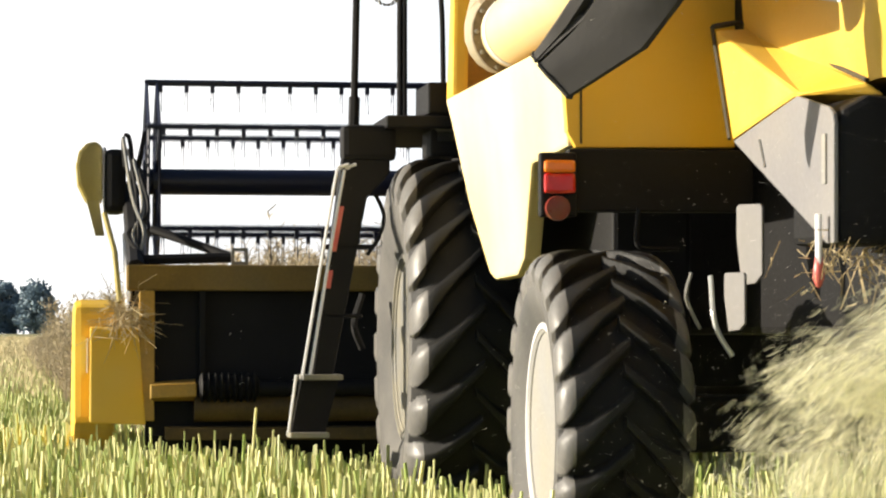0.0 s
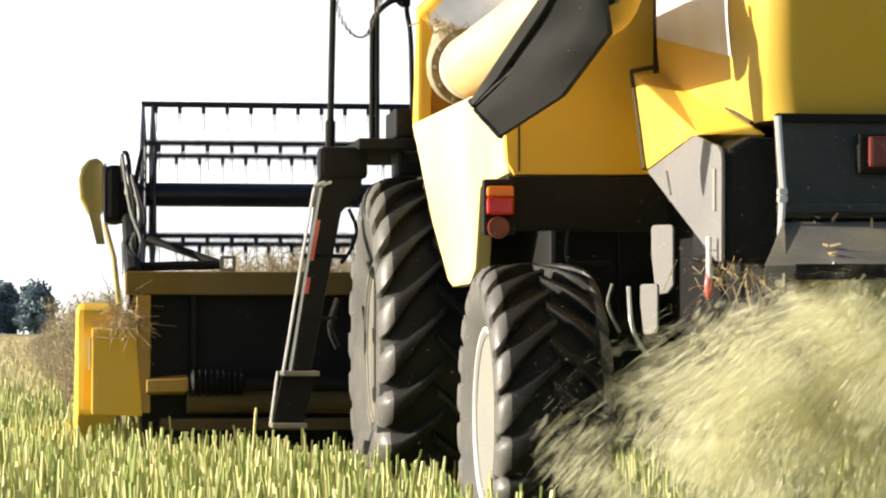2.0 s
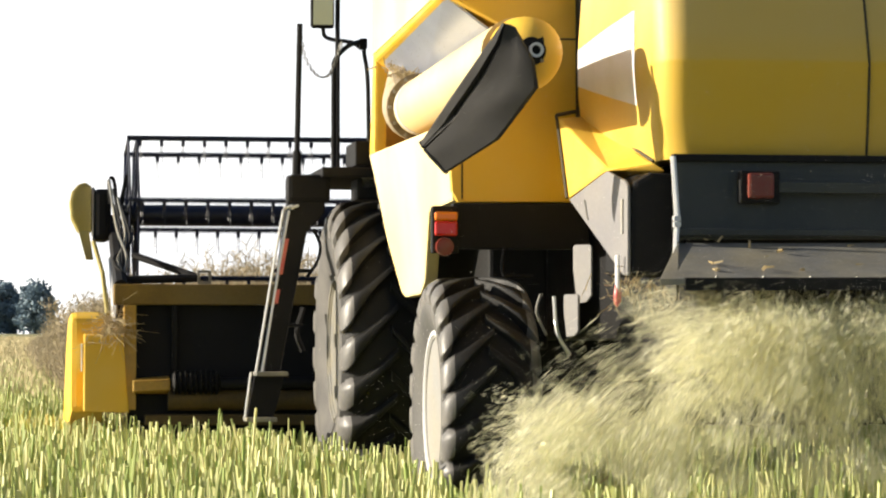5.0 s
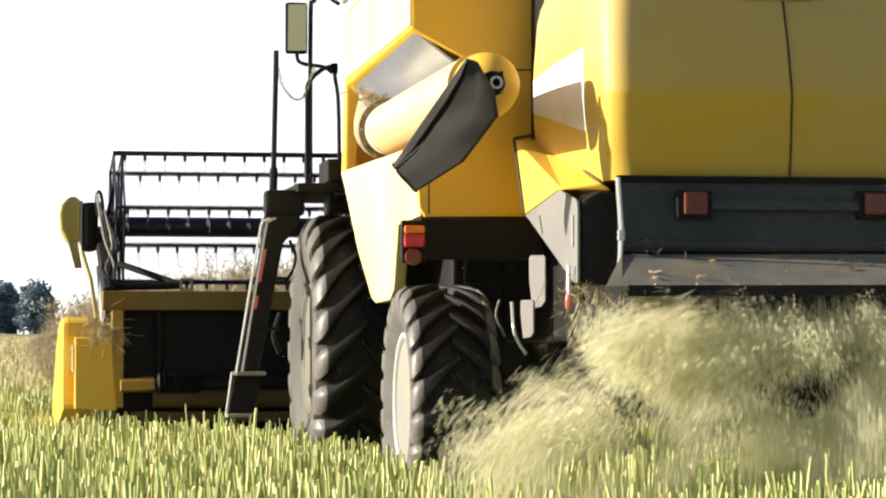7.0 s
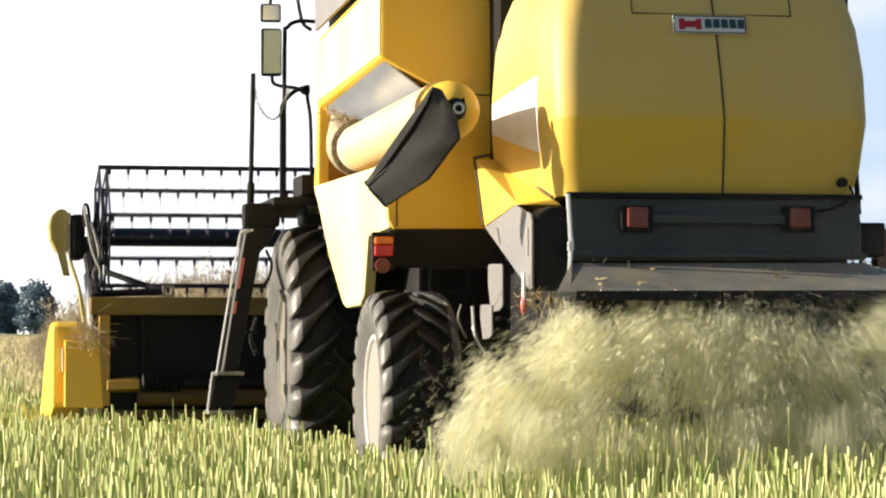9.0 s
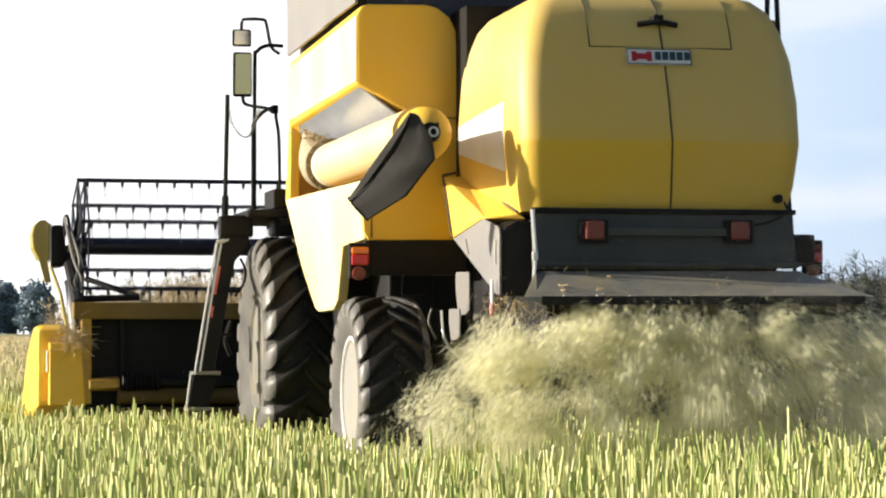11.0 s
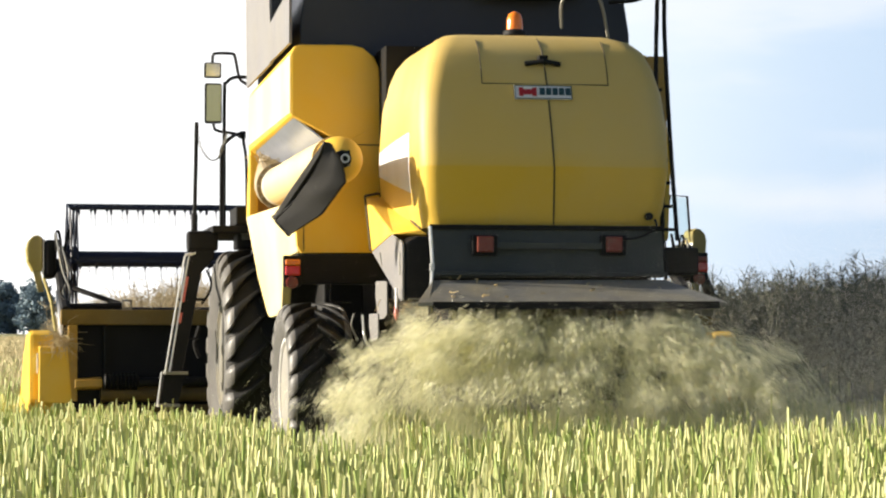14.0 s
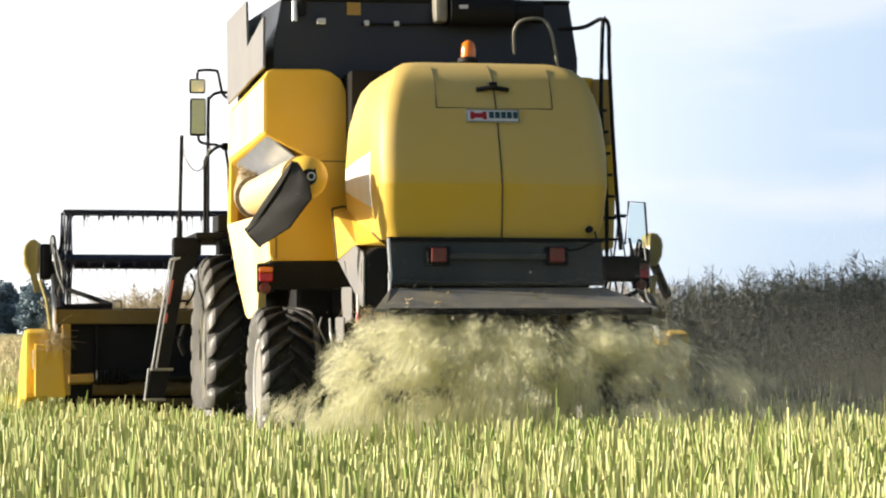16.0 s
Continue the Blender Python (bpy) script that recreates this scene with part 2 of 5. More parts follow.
def box(bm, x0, x1, y0, y1, z0, z1, turn=None):
    vs = [bm.verts.new((x, y, z)) for z in (z0, z1) for y in (y0, y1) for x in (x0, x1)]
    for f in ((0, 1, 3, 2), (4, 6, 7, 5), (0, 4, 5, 1), (2, 3, 7, 6), (0, 2, 6, 4), (1, 5, 7, 3)):
        bm.faces.new([vs[i] for i in f])
    if turn:
        bmesh.ops.transform(bm, matrix=turn, verts=vs)
    return bm


def boxed(*limits):
    return box(bmesh.new(), *limits)


def prism(bm, near, far):
    """A solid between two polygons of as many corners."""
    a, b = [bm.verts.new(p) for p in near], [bm.verts.new(p) for p in far]
    bm.faces.new(a)
    bm.faces.new(b[::-1])
    n = len(a)
    for i in range(n):
        bm.faces.new((a[i], b[i], b[(i + 1) % n], a[(i + 1) % n]))
    return bm


def sheet(points, offset):
    """A polygon given thickness."""
    d = Vector(offset)
    return prism(bmesh.new(), points, [Vector(p) + d for p in points])


def tube(bm, points, radius, n=8, radii=None, flat=None):
    """A round bar along points; flat squeezes its sections."""
    pts = [Vector(p) for p in points]
    rings = []
    up = Vector((0.13, 0.21, 0.97))
    for i, p in enumerate(pts):
        d = (pts[min(i + 1, len(pts) - 1)] - pts[max(i - 1, 0)]).normalized()
        side = d.cross(up if abs(d.dot(up)) < 0.95 else Vector((1, 0, 0))).normalized()
        top = side.cross(d)
        r = radii[i] if radii else radius
        fa = flat or (1, 1)
        rings.append([bm.verts.new(p + side * (r * fa[0] * math.cos(2 * math.pi * k / n)) + top * (r * fa[1] * math.sin(2 * math.pi * k / n)))
                      for k in range(n)])
    for a, b in zip(rings, rings[1:]):
        for k in range(n):
            bm.faces.new((a[k], a[(k + 1) % n], b[(k + 1) % n], b[k]))
    bm.faces.new(rings[0][::-1])
    bm.faces.new(rings[-1])
    return bm


def bar(points, radius, n=8, **kw):
    return tube(bmesh.new(), points, radius, n, **kw)


def curve(points, steps=6):
    """Points of a smooth line through the given ones."""
    p = [Vector(q) for q in points]
    p = [2 * p[0] - p[1], *p, 2 * p[-1] - p[-2]]
    out = []
    for i in range(1, len(p) - 2):
        for k in range(steps):
            t = k / steps
            a, b, c, d = p[i - 1:i + 3]
            out.append(0.5 * (2 * b + (c - a) * t + (2 * a - 5 * b + 4 * c - d) * t * t + (3 * b - a - 3 * c + d) * t ** 3))
    return out + [p[-2]]


def lathe(bm, profile, n=32, about="x", ends=True):
    """Turns (along, radius) pairs about an axis through the origin; closed where the radius is zero."""
    rings = []
    for a, r in profile:
        ring = []
        for k in range(n):
            c, s = r * math.cos(2 * math.pi * k / n), r * math.sin(2 * math.pi * k / n)
            ring.append(bm.verts.new((a, c, s) if about == "x" else (c, a, s) if about == "y" else (c, s, a)))
        rings.append(ring)
    for a, b in zip(rings, rings[1:]):
        for k in range(n):
            bm.faces.new((a[k], a[(k + 1) % n], b[(k + 1) % n], b[k]))
    for ring in (rings[0], rings[-1]) if ends else ():
        bm.faces.new(ring)
    return bm


def soup(name, verts, faces, mat):
    me = bpy.data.meshes.new(name)
    me.from_pydata(verts.tolist() if hasattr(verts, "tolist") else verts, [], faces.tolist() if hasattr(faces, "tolist") else faces)
    me.materials.append(mat)
    return me


def slivers(rng, base, direction, length, width, sides=3, taper=0.6, cap=False):
    """Many small three-sided bars at once: arrays of foot, direction, length and width."""
    n = len(base)
    d = direction / np.linalg.norm(direction, axis=1, keepdims=True)
    ref = rng.normal(size=(n, 3))
    u = np.cross(d, ref)
    u /= np.linalg.norm(u, axis=1, keepdims=True) + 1e-9
    v = np.cross(d, u)
    ang = np.arange(sides) * 2 * np.pi / sides
    ring = u[:, None] * np.cos(ang)[None, :, None] + v[:, None] * np.sin(ang)[None, :, None]
    lo = base[:, None] + ring * (width / 2)[:, None, None]
    hi = (base + d * length[:, None])[:, None] + ring * (width / 2 * taper)[:, None, None]
    verts = np.concatenate([lo, hi], axis=1).reshape(-1, 3)
    k = np.arange(sides)
    quad = np.stack([k, (k + 1) % sides, (k + 1) % sides + sides, k + sides], axis=1)
    off = (np.arange(n) * 2 * sides)[:, None, None]
    faces = (quad[None] + off).reshape(-1, 4).tolist()
    if cap:
        faces += ((k + sides)[None] + off[:, 0]).tolist()
    return verts, faces


def flakes_at(rng, base, way, length, width):
    """Flat chips: one four-cornered blade each."""
    d = way / np.linalg.norm(way, axis=1, keepdims=True)
    u = np.cross(d, rng.normal(size=(len(base), 3)))
    u *= (width / 2 / (np.linalg.norm(u, axis=1) + 1e-9))[:, None]
    tip = base + d * length[:, None]
    verts = np.stack([base - u, base + u, tip + u * 0.5, tip - u * 0.5], axis=1).reshape(-1, 3)
    return verts, np.arange(4 * len(base)).reshape(-1, 4)


# ---------------------------------------------------------------- ground
def rise(r):
    """The field is level round the camera and climbs gently to a far crest."""
    s = min(max((r - 70.0) / 430.0, 0.0), 1.0)
    return 4.0 * s


def build_ground():
    bm = bmesh.new()
    radii = [0, 6, 12, 20, 30, 45, 70, 120, 200, 320, 420, 500, 540, 700, 1200, 3000]
    n, rings = 72, []
    centre = bm.verts.new((0, 0, 0))
    for r in radii[1:]:
        rings.append([bm.verts.new((r * math.sin(2 * math.pi * k / n), r * math.cos(2 * math.pi * k / n), rise(r))) for k in range(n)])
    for k in range(n):
        bm.faces.new((centre, rings[0][(k + 1) % n], rings[0][k]))
    for a, b in zip(rings, rings[1:]):
        for k in range(n):
            bm.faces.new((a[k], a[(k + 1) % n], b[(k + 1) % n], b[k]))
    tagged(part("ground", bm, SOIL, smooth=True), "pale soil littered with chaff between stubble stalks", "ground", kind="structure")


build_ground()

ROW_LEFT, ROW_RIGHT = 1.12, 7.35     # the edges of the standing crop on either side of the cut


def build_stubble():
    rng = np.random.default_rng(7)
    feet, lens = [], []
    for d0, d1, density in ((8, 16, 165), (16, 24, 128), (24, 36, 74), (36, 60, 40), (60, 110, 13)):
        w0 = -0.05 * d1 - 2.0
        w1 = 0.36 * d1 + 1.0
        n = int((d1 - d0) * (w1 - w0) * density)
        x, y = rng.uniform(w0, w1, n), rng.uniform(d0, d1, n)
        keep = (x > -0.045 * y - 1.2) & (x < 0.33 * y + 1.0)
        x, y = x[keep], y[keep]
        x = np.where(rng.random(len(x)) < 0.55, np.round(x / 0.17) * 0.17 + rng.normal(0, 0.025, len(x)), x)
        feet.append(np.stack([x, y, np.array([rise(math.hypot(a, b)) for a, b in zip(x, y)]) - 0.01], axis=1))
    n = 7500
    x, y = rng.uniform(-5, 6, n), rng.uniform(-5, 8, n)
    feet.append(np.stack([x, y, np.full(n, -0.01)], axis=1))
    feet = np.concatenate(feet)
    n = len(feet)
    wave = np.sin(feet[:, 0] * 1.3 + 0.6 * np.sin(feet[:, 1] * 0.5)) * 0.02
    side = np.clip((feet[:, 0] - 2.9) / 0.6, 0, 1)
    track = np.exp(-((feet[:, 0] - 2.35) / 0.45) ** 2)
    length = np.clip(rng.normal(0.40, 0.042, n) + wave + 0.045 * side - 0.05 * np.clip((15 - feet[:, 1]) / 3, 0, 1) - 0.06 * track, 0.16, 0.66)
    length = np.where(feet[:, 1] < 8, np.minimum(length, 0.42), length)
    tall = rng.random(n) < 0.005
    length[tall] *= 1.3
    lean = rng.normal(0, 0.11, (n, 2))
    fallen = rng.random(n) < 0.05
    lean[fallen] = rng.normal(0, 0.7, (int(fallen.sum()), 2))
    direction = np.concatenate([lean, np.ones((n, 1))], axis=1)
    width = np.clip(rng.normal(0.0135, 0.0042, n), 0.006, 0.026)
    near = feet[:, 1] < 26
    for some, sides in ((near, 4), (~near, 3)):
        verts, faces = slivers(rng, feet[some], direction[some], length[some], width[some], sides, 0.85, True)
        tagged(new("stubble", soup("stubble", verts, faces, STALK)), "pale green and straw-coloured cut rape stubble stalks", "stubble", kind="stuff")
    k = 36000
    y = np.sqrt(rng.uniform(34 ** 2, 280 ** 2, k))
    x = rng.uniform(-0.006, 0.048, k) * y
    base = np.stack([x, y, np.array([rise(math.hypot(a, b)) for a, b in zip(x, y)]) - 0.01], axis=1)
    d = np.concatenate([rng.normal(0, 0.3, (k, 2)), np.ones((k, 1))], axis=1)
    verts, faces = flakes_at(rng, base, d, rng.uniform(0.25, 0.6, k), rng.uniform(0.02, 0.045, k))
    tagged(new("far_growth", soup("far_growth", verts, faces, MEADOW)), "tangled straw-coloured growth farther across the field", "grass", kind="stuff")
    # chopped straw and leaf bits lying between and hanging on the stalks
    m = 21000
    pick = rng.integers(0, n, m)
    base = feet[pick] + np.stack([rng.normal(0, 0.05, m), rng.normal(0, 0.05, m), rng.uniform(0.01, 0.30, m)], axis=1)
    d = np.stack([rng.normal(0, 1, m), rng.normal(0, 1, m), rng.normal(0, 0.45, m)], axis=1)
    verts, faces = slivers(rng, base, d, rng.uniform(0.03, 0.13, m), rng.uniform(0.004, 0.012, m), sides=3, taper=0.5)
    tagged(new("straw_litter", soup("straw_litter", verts, faces, STALK_DRY)), "dry chopped straw lying between stubble stalks", "straw", kind="stuff")


build_stubble()


def rape_plants(rng, x0, x1, y0, y1, count, height=1.5, twigs=46):
    """Ripe rape: a stem, slanting branches and pods on them."""
    x, y = rng.uniform(x0, x1, count), rng.uniform(y0, y1, count)
    h = np.clip(rng.normal(height + 0.03, 0.09, count), 0.9, 1.9)
    h *= np.where(x < ROW_RIGHT, 0.80 + 0.20 * np.clip((x - ROW_LEFT) / 1.2, 0, 1), 1.0)
    lean = rng.normal(0, 0.12, (count, 2))
    foot = np.stack([x, y, np.zeros(count)], axis=1)
    way = np.concatenate([lean, np.ones((count, 1))], axis=1)
    out = [slivers(rng, foot, way, h, rng.uniform(0.008, 0.014, count), 3, 0.4)]
    k = count * twigs
    who = np.repeat(np.arange(count), twigs)
    up = rng.uniform(0.35, 1.0, k) ** 0.8
    b = foot[who] + way[who] * (h[who] * up)[:, None]
    d = np.stack([rng.normal(0, 0.8, k), rng.normal(0, 0.8, k), rng.uniform(0.1, 1.1, k)], axis=1)
    twig = flakes_at(rng, b, d, rng.uniform(0.04, 0.12, k), rng.uniform(0.005, 0.010, k))
    out.append((twig[0], twig[1].tolist()))
    verts = np.concatenate([o[0] for o in out])
    faces, base = [], 0
    for v, f in out:
        faces += [[i + base for i in face] for face in f]
        base += len(v)
    return verts, faces


def build_crop():
    """The uncut crop beside and ahead of the machine, and the strips that it cuts on its way."""
    rng = np.random.default_rng(11)
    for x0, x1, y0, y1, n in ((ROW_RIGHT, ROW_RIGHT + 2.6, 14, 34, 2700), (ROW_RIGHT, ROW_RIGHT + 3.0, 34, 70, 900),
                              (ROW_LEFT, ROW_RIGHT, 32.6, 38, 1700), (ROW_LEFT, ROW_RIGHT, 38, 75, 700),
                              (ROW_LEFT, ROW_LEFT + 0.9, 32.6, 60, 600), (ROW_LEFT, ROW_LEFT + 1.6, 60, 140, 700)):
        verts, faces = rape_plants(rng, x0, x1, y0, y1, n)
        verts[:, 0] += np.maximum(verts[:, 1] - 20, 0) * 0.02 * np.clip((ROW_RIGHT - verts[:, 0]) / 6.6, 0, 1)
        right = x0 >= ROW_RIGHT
        tagged(new("rape_crop", soup("rape_crop", verts, faces, CROP_SHADED if right else CROP)), "standing rape crop with tangled pods, shade put into its dark colour" if right else "standing brown ripe rape crop with tangled pods", "crop", kind="stuff")
    made = []
    y = 17.1
    while y < 32.5:
        verts, faces = rape_plants(rng, ROW_LEFT, ROW_RIGHT, 0, 0.62, 210)
        ob = tagged(new("rape_strip", soup("rape_strip", verts, faces, CROP)), "brown ripe rape being cut by the header", "crop", group="rape at the cut", kind="stuff")
        made.append((ob, y))
        y += 0.62
    return made


rape_strips = build_crop()


def build_tree(x, y, height, spread, seed):
    rng = random.Random(seed)
    z = rise(math.hypot(x, y)) - 0.2
    root = new("tree")
    root.location = (x, y, z)
    tagged(root, "dark leafy tree on the far field edge", "tree", group="far trees")
    bm = bar(curve([(0, 0, 0), (0.1, 0, height * 0.3), (-0.1, 0.1, height * 0.75)]), 0.3, 7)
    for k in range(7):
        a, t = rng.uniform(0, 6.28), rng.uniform(0.3, 0.6)
        tube(bm, [(0, 0, height * t), (spread * 0.5 * math.cos(a), spread * 0.5 * math.sin(a), height * (t + 0.25))], 0.12, 5)
    part("trunk", bm, BARK, root)
    nrng = np.random.default_rng(seed)
    clumps = []
    for k in range(46):
        a, t = rng.uniform(0, 6.28), rng.uniform(0.08, 1.0)
        r = spread * (math.sin(math.pi * min(t * 0.85 + 0.12, 1)) ** 0.6) * rng.uniform(0.2, 1.0)
        clumps.append((r * math.cos(a), r * math.sin(a), height * t * 0.93))
    clumps = np.array(clumps)
    n = 2600
    who = nrng.integers(0, len(clumps), n)
    base = clumps[who] + nrng.normal(0, spread * 0.17, (n, 3))
    base[:, 2] = np.maximum(base[:, 2], 0.1)
    verts, faces = slivers(nrng, base, nrng.normal(0, 1, (n, 3)), nrng.uniform(0.35, 0.8, n), nrng.uniform(0.35, 0.65, n), 3, 0.3)
    crown = new("crown", soup("crown", verts, faces, LEAF))
    crown.parent = root


for place in ((13.8, 500, 9.3, 3.3, 1), (9.3, 507, 8.6, 2.6, 2), (6.0, 512, 10.0, 3.4, 3), (16.2, 515, 7.0, 1.6, 4), (1.5, 505, 9.8, 3.6, 5),
              (124.0, 480, 6.0, 5.0, 6), (132.0, 486, 5.4, 4.6, 7), (-6.0, 510, 9.5, 4.0, 8)):
    build_tree(*place)


# ---------------------------------------------------------------- the combine harvester
machine = new("combine_harvester")
tagged(machine, "dusty yellow combine harvester with a black reel header, cutting rape", "combine harvester")


def hood_outline(z):
    """Half width and rear edge of the straw hood at a height."""
    zs = (1.70, 1.85, 2.10, 2.35, 2.60, 2.78, 2.90, 2.98, 3.03, 3.06)
    ws = (0.795, 0.83, 0.85, 0.85, 0.83, 0.79, 0.74, 0.67, 0.58, 0.45)
    bs = (-1.975, -2.02, -2.08, -2.04, -1.975, -1.90, -1.83, -1.72, -1.54, -1.25)
    return float(np.interp(z, zs, ws)), float(np.interp(z, zs, bs))


def build_hood():
    bm = bmesh.new()
    rows = []
    for z in (1.70, 1.72, 1.78, 1.85, 1.97, 2.09, 2.11, 2.22, 2.35, 2.48, 2.60, 2.70, 2.78, 2.85, 2.90, 2.94, 2.98, 3.01, 3.03, 3.045, 3.06):
        w, b = hood_outline(z)
        r = 0.135
        side = []
        for y in (-0.30, -0.7, -1.1, -1.5):
            side.append((w - 0.015 * abs(y + 1.0), max(y, b + r)))
        for k in range(9):
            a = k / 8 * math.pi / 2
            side.append((w - r + r * math.cos(a), b + r - r * math.sin(a)))
        for k in (1, 2, 3):
            side.append(((w - r) * (1 - k / 4), b - 0.012 * math.sin(math.pi * k / 8)))
        ring = [(-x, y) for x, y in side] + [(0, b - 0.012)] + side[::-1]
        rows.append([bm.verts.new((x, y, z)) for x, y in ring])
    for a, b in zip(rows, rows[1:]):
        for i in range(len(a) - 1):
            bm.faces.new((a[i], a[i + 1], b[i + 1], b[i]))
    bm.faces.new(rows[-1])
    bm.faces.new(rows[0][::-1])
    front = [r[0] for r in rows] + [r[-1] for r in rows[::-1]]
    bm.faces.new(front)
    hood = part("straw_hood", bm, YELLOW_DUSTY, machine, "large rounded yellow plastic rear hood", smooth=True)
    # the seam down the back, the seams of the upper hatch, handle, plug and sign
    line = []
    for z in np.linspace(1.72, 2.99, 40):
        line.append((0.055 - 0.05 * (z - 1.72) / 1.3, hood_outline(z)[1] - 0.014, z))
    part("seam", bar(line, 0.006, 5), SEAM, hood)
    for sx in (-0.42, 0.44):
        part("seam", bar([(sx, hood_outline(z)[1] - 0.008, z) for z in np.linspace(2.66, 2.97, 14)], 0.004, 4), SEAM, hood)
    part("seam", bar([(x, hood_outline(2.66)[1] - 0.009, 2.66) for x in np.linspace(-0.42, 0.44, 6)], 0.004, 4), SEAM, hood)
    bm = bar([(-0.12, -1.91, 2.80), (0.0, -1.945, 2.815), (0.12, -1.91, 2.80)], 0.018, 8)
    box(bm, -0.03, 0.03, -1.95, -1.86, 2.80, 2.855)
    part("handle", bm, BLACK, hood, "black hatch handle", bevel=0.004)
    bm = lathe(bmesh.new(), [(-0.05, 0.001), (-0.05, 0.026), (0.03, 0.026), (0.03, 0.001)], 14, "y")
    part("plug", bm, BLACK, hood, place=(0.70, -1.99, 1.78))
    sign = part("sign", box(bmesh.new(), -0.195, 0.195, -0.008, 0.006, -0.05, 0.05), WHITE, hood, "white sign with dark green bars and a red emblem", (-0.015, -2.0, 2.60), bevel=0.003)
    sign.rotation_euler = (radians(-17), 0, 0)
    part("border", box(box(box(box(bmesh.new(), -0.195, 0.195, -0.011, -0.008, 0.043, 0.048), -0.195, 0.195, -0.011, -0.008, -0.048, -0.043),
                           -0.195, -0.190, -0.0112, -0.008, -0.048, 0.048), 0.190, 0.195, -0.0112, -0.008, -0.048, 0.048), SIGN_DARK, sign)
    bm = boxed(-0.165, -0.135, -0.012, -0.008, -0.03, 0.03)
    box(bm, -0.075, -0.045, -0.012, -0.008, -0.03, 0.03)
    box(bm, -0.135, -0.075, -0.0118, -0.008, -0.018, 0.018)
    part("emblem", bm, SIGN_RED, sign)
    for k in range(5):
        x = -0.025 + 0.044 * k
        part("bar", boxed(x, x + 0.035, -0.012, -0.008, -0.02, 0.03), SIGN_DARK, sign)
    # pale stripe on the flank
    bm = bmesh.new()
    grid = []
    for i in range(9):
        y = -0.32 - 1.26 * i / 8
        col = []
        for j in range(6):
            z = (2.14 - 0.19 * i / 8) * (1 - j / 5) + (2.31 + 0.05 * i / 8) * j / 5
            col.append(bm.verts.new((-(hood_outline(z)[0] - 0.015 * abs(y + 1.0)) - 0.006, y, z)))
        grid.append(col)
    for p, q in zip(grid, grid[1:]):
        for j in range(5):
            bm.faces.new((p[j], q[j], q[j + 1], p[j + 1]))
    part("stripe", bm, WHITE, hood, "white stripe decal")
    bm = lathe(bmesh.new(), [(-0.01, 0.001), (-0.01, 0.085), (0.02, 0.08), (0.03, 0.055), (0.03, 0.001)], 20, "z")
    foot = part("beacon", bm, BLACK, hood, "orange warning beacon", (-0.05, -1.25, 3.075), smooth=True)
    bm = lathe(bmesh.new(), [(0.03, 0.001), (0.03, 0.058), (0.10, 0.055), (0.135, 0.045), (0.155, 0.02), (0.158, 0.001)], 20, "z")
    part("lens", bm, ORANGE, foot, smooth=True)


build_hood()


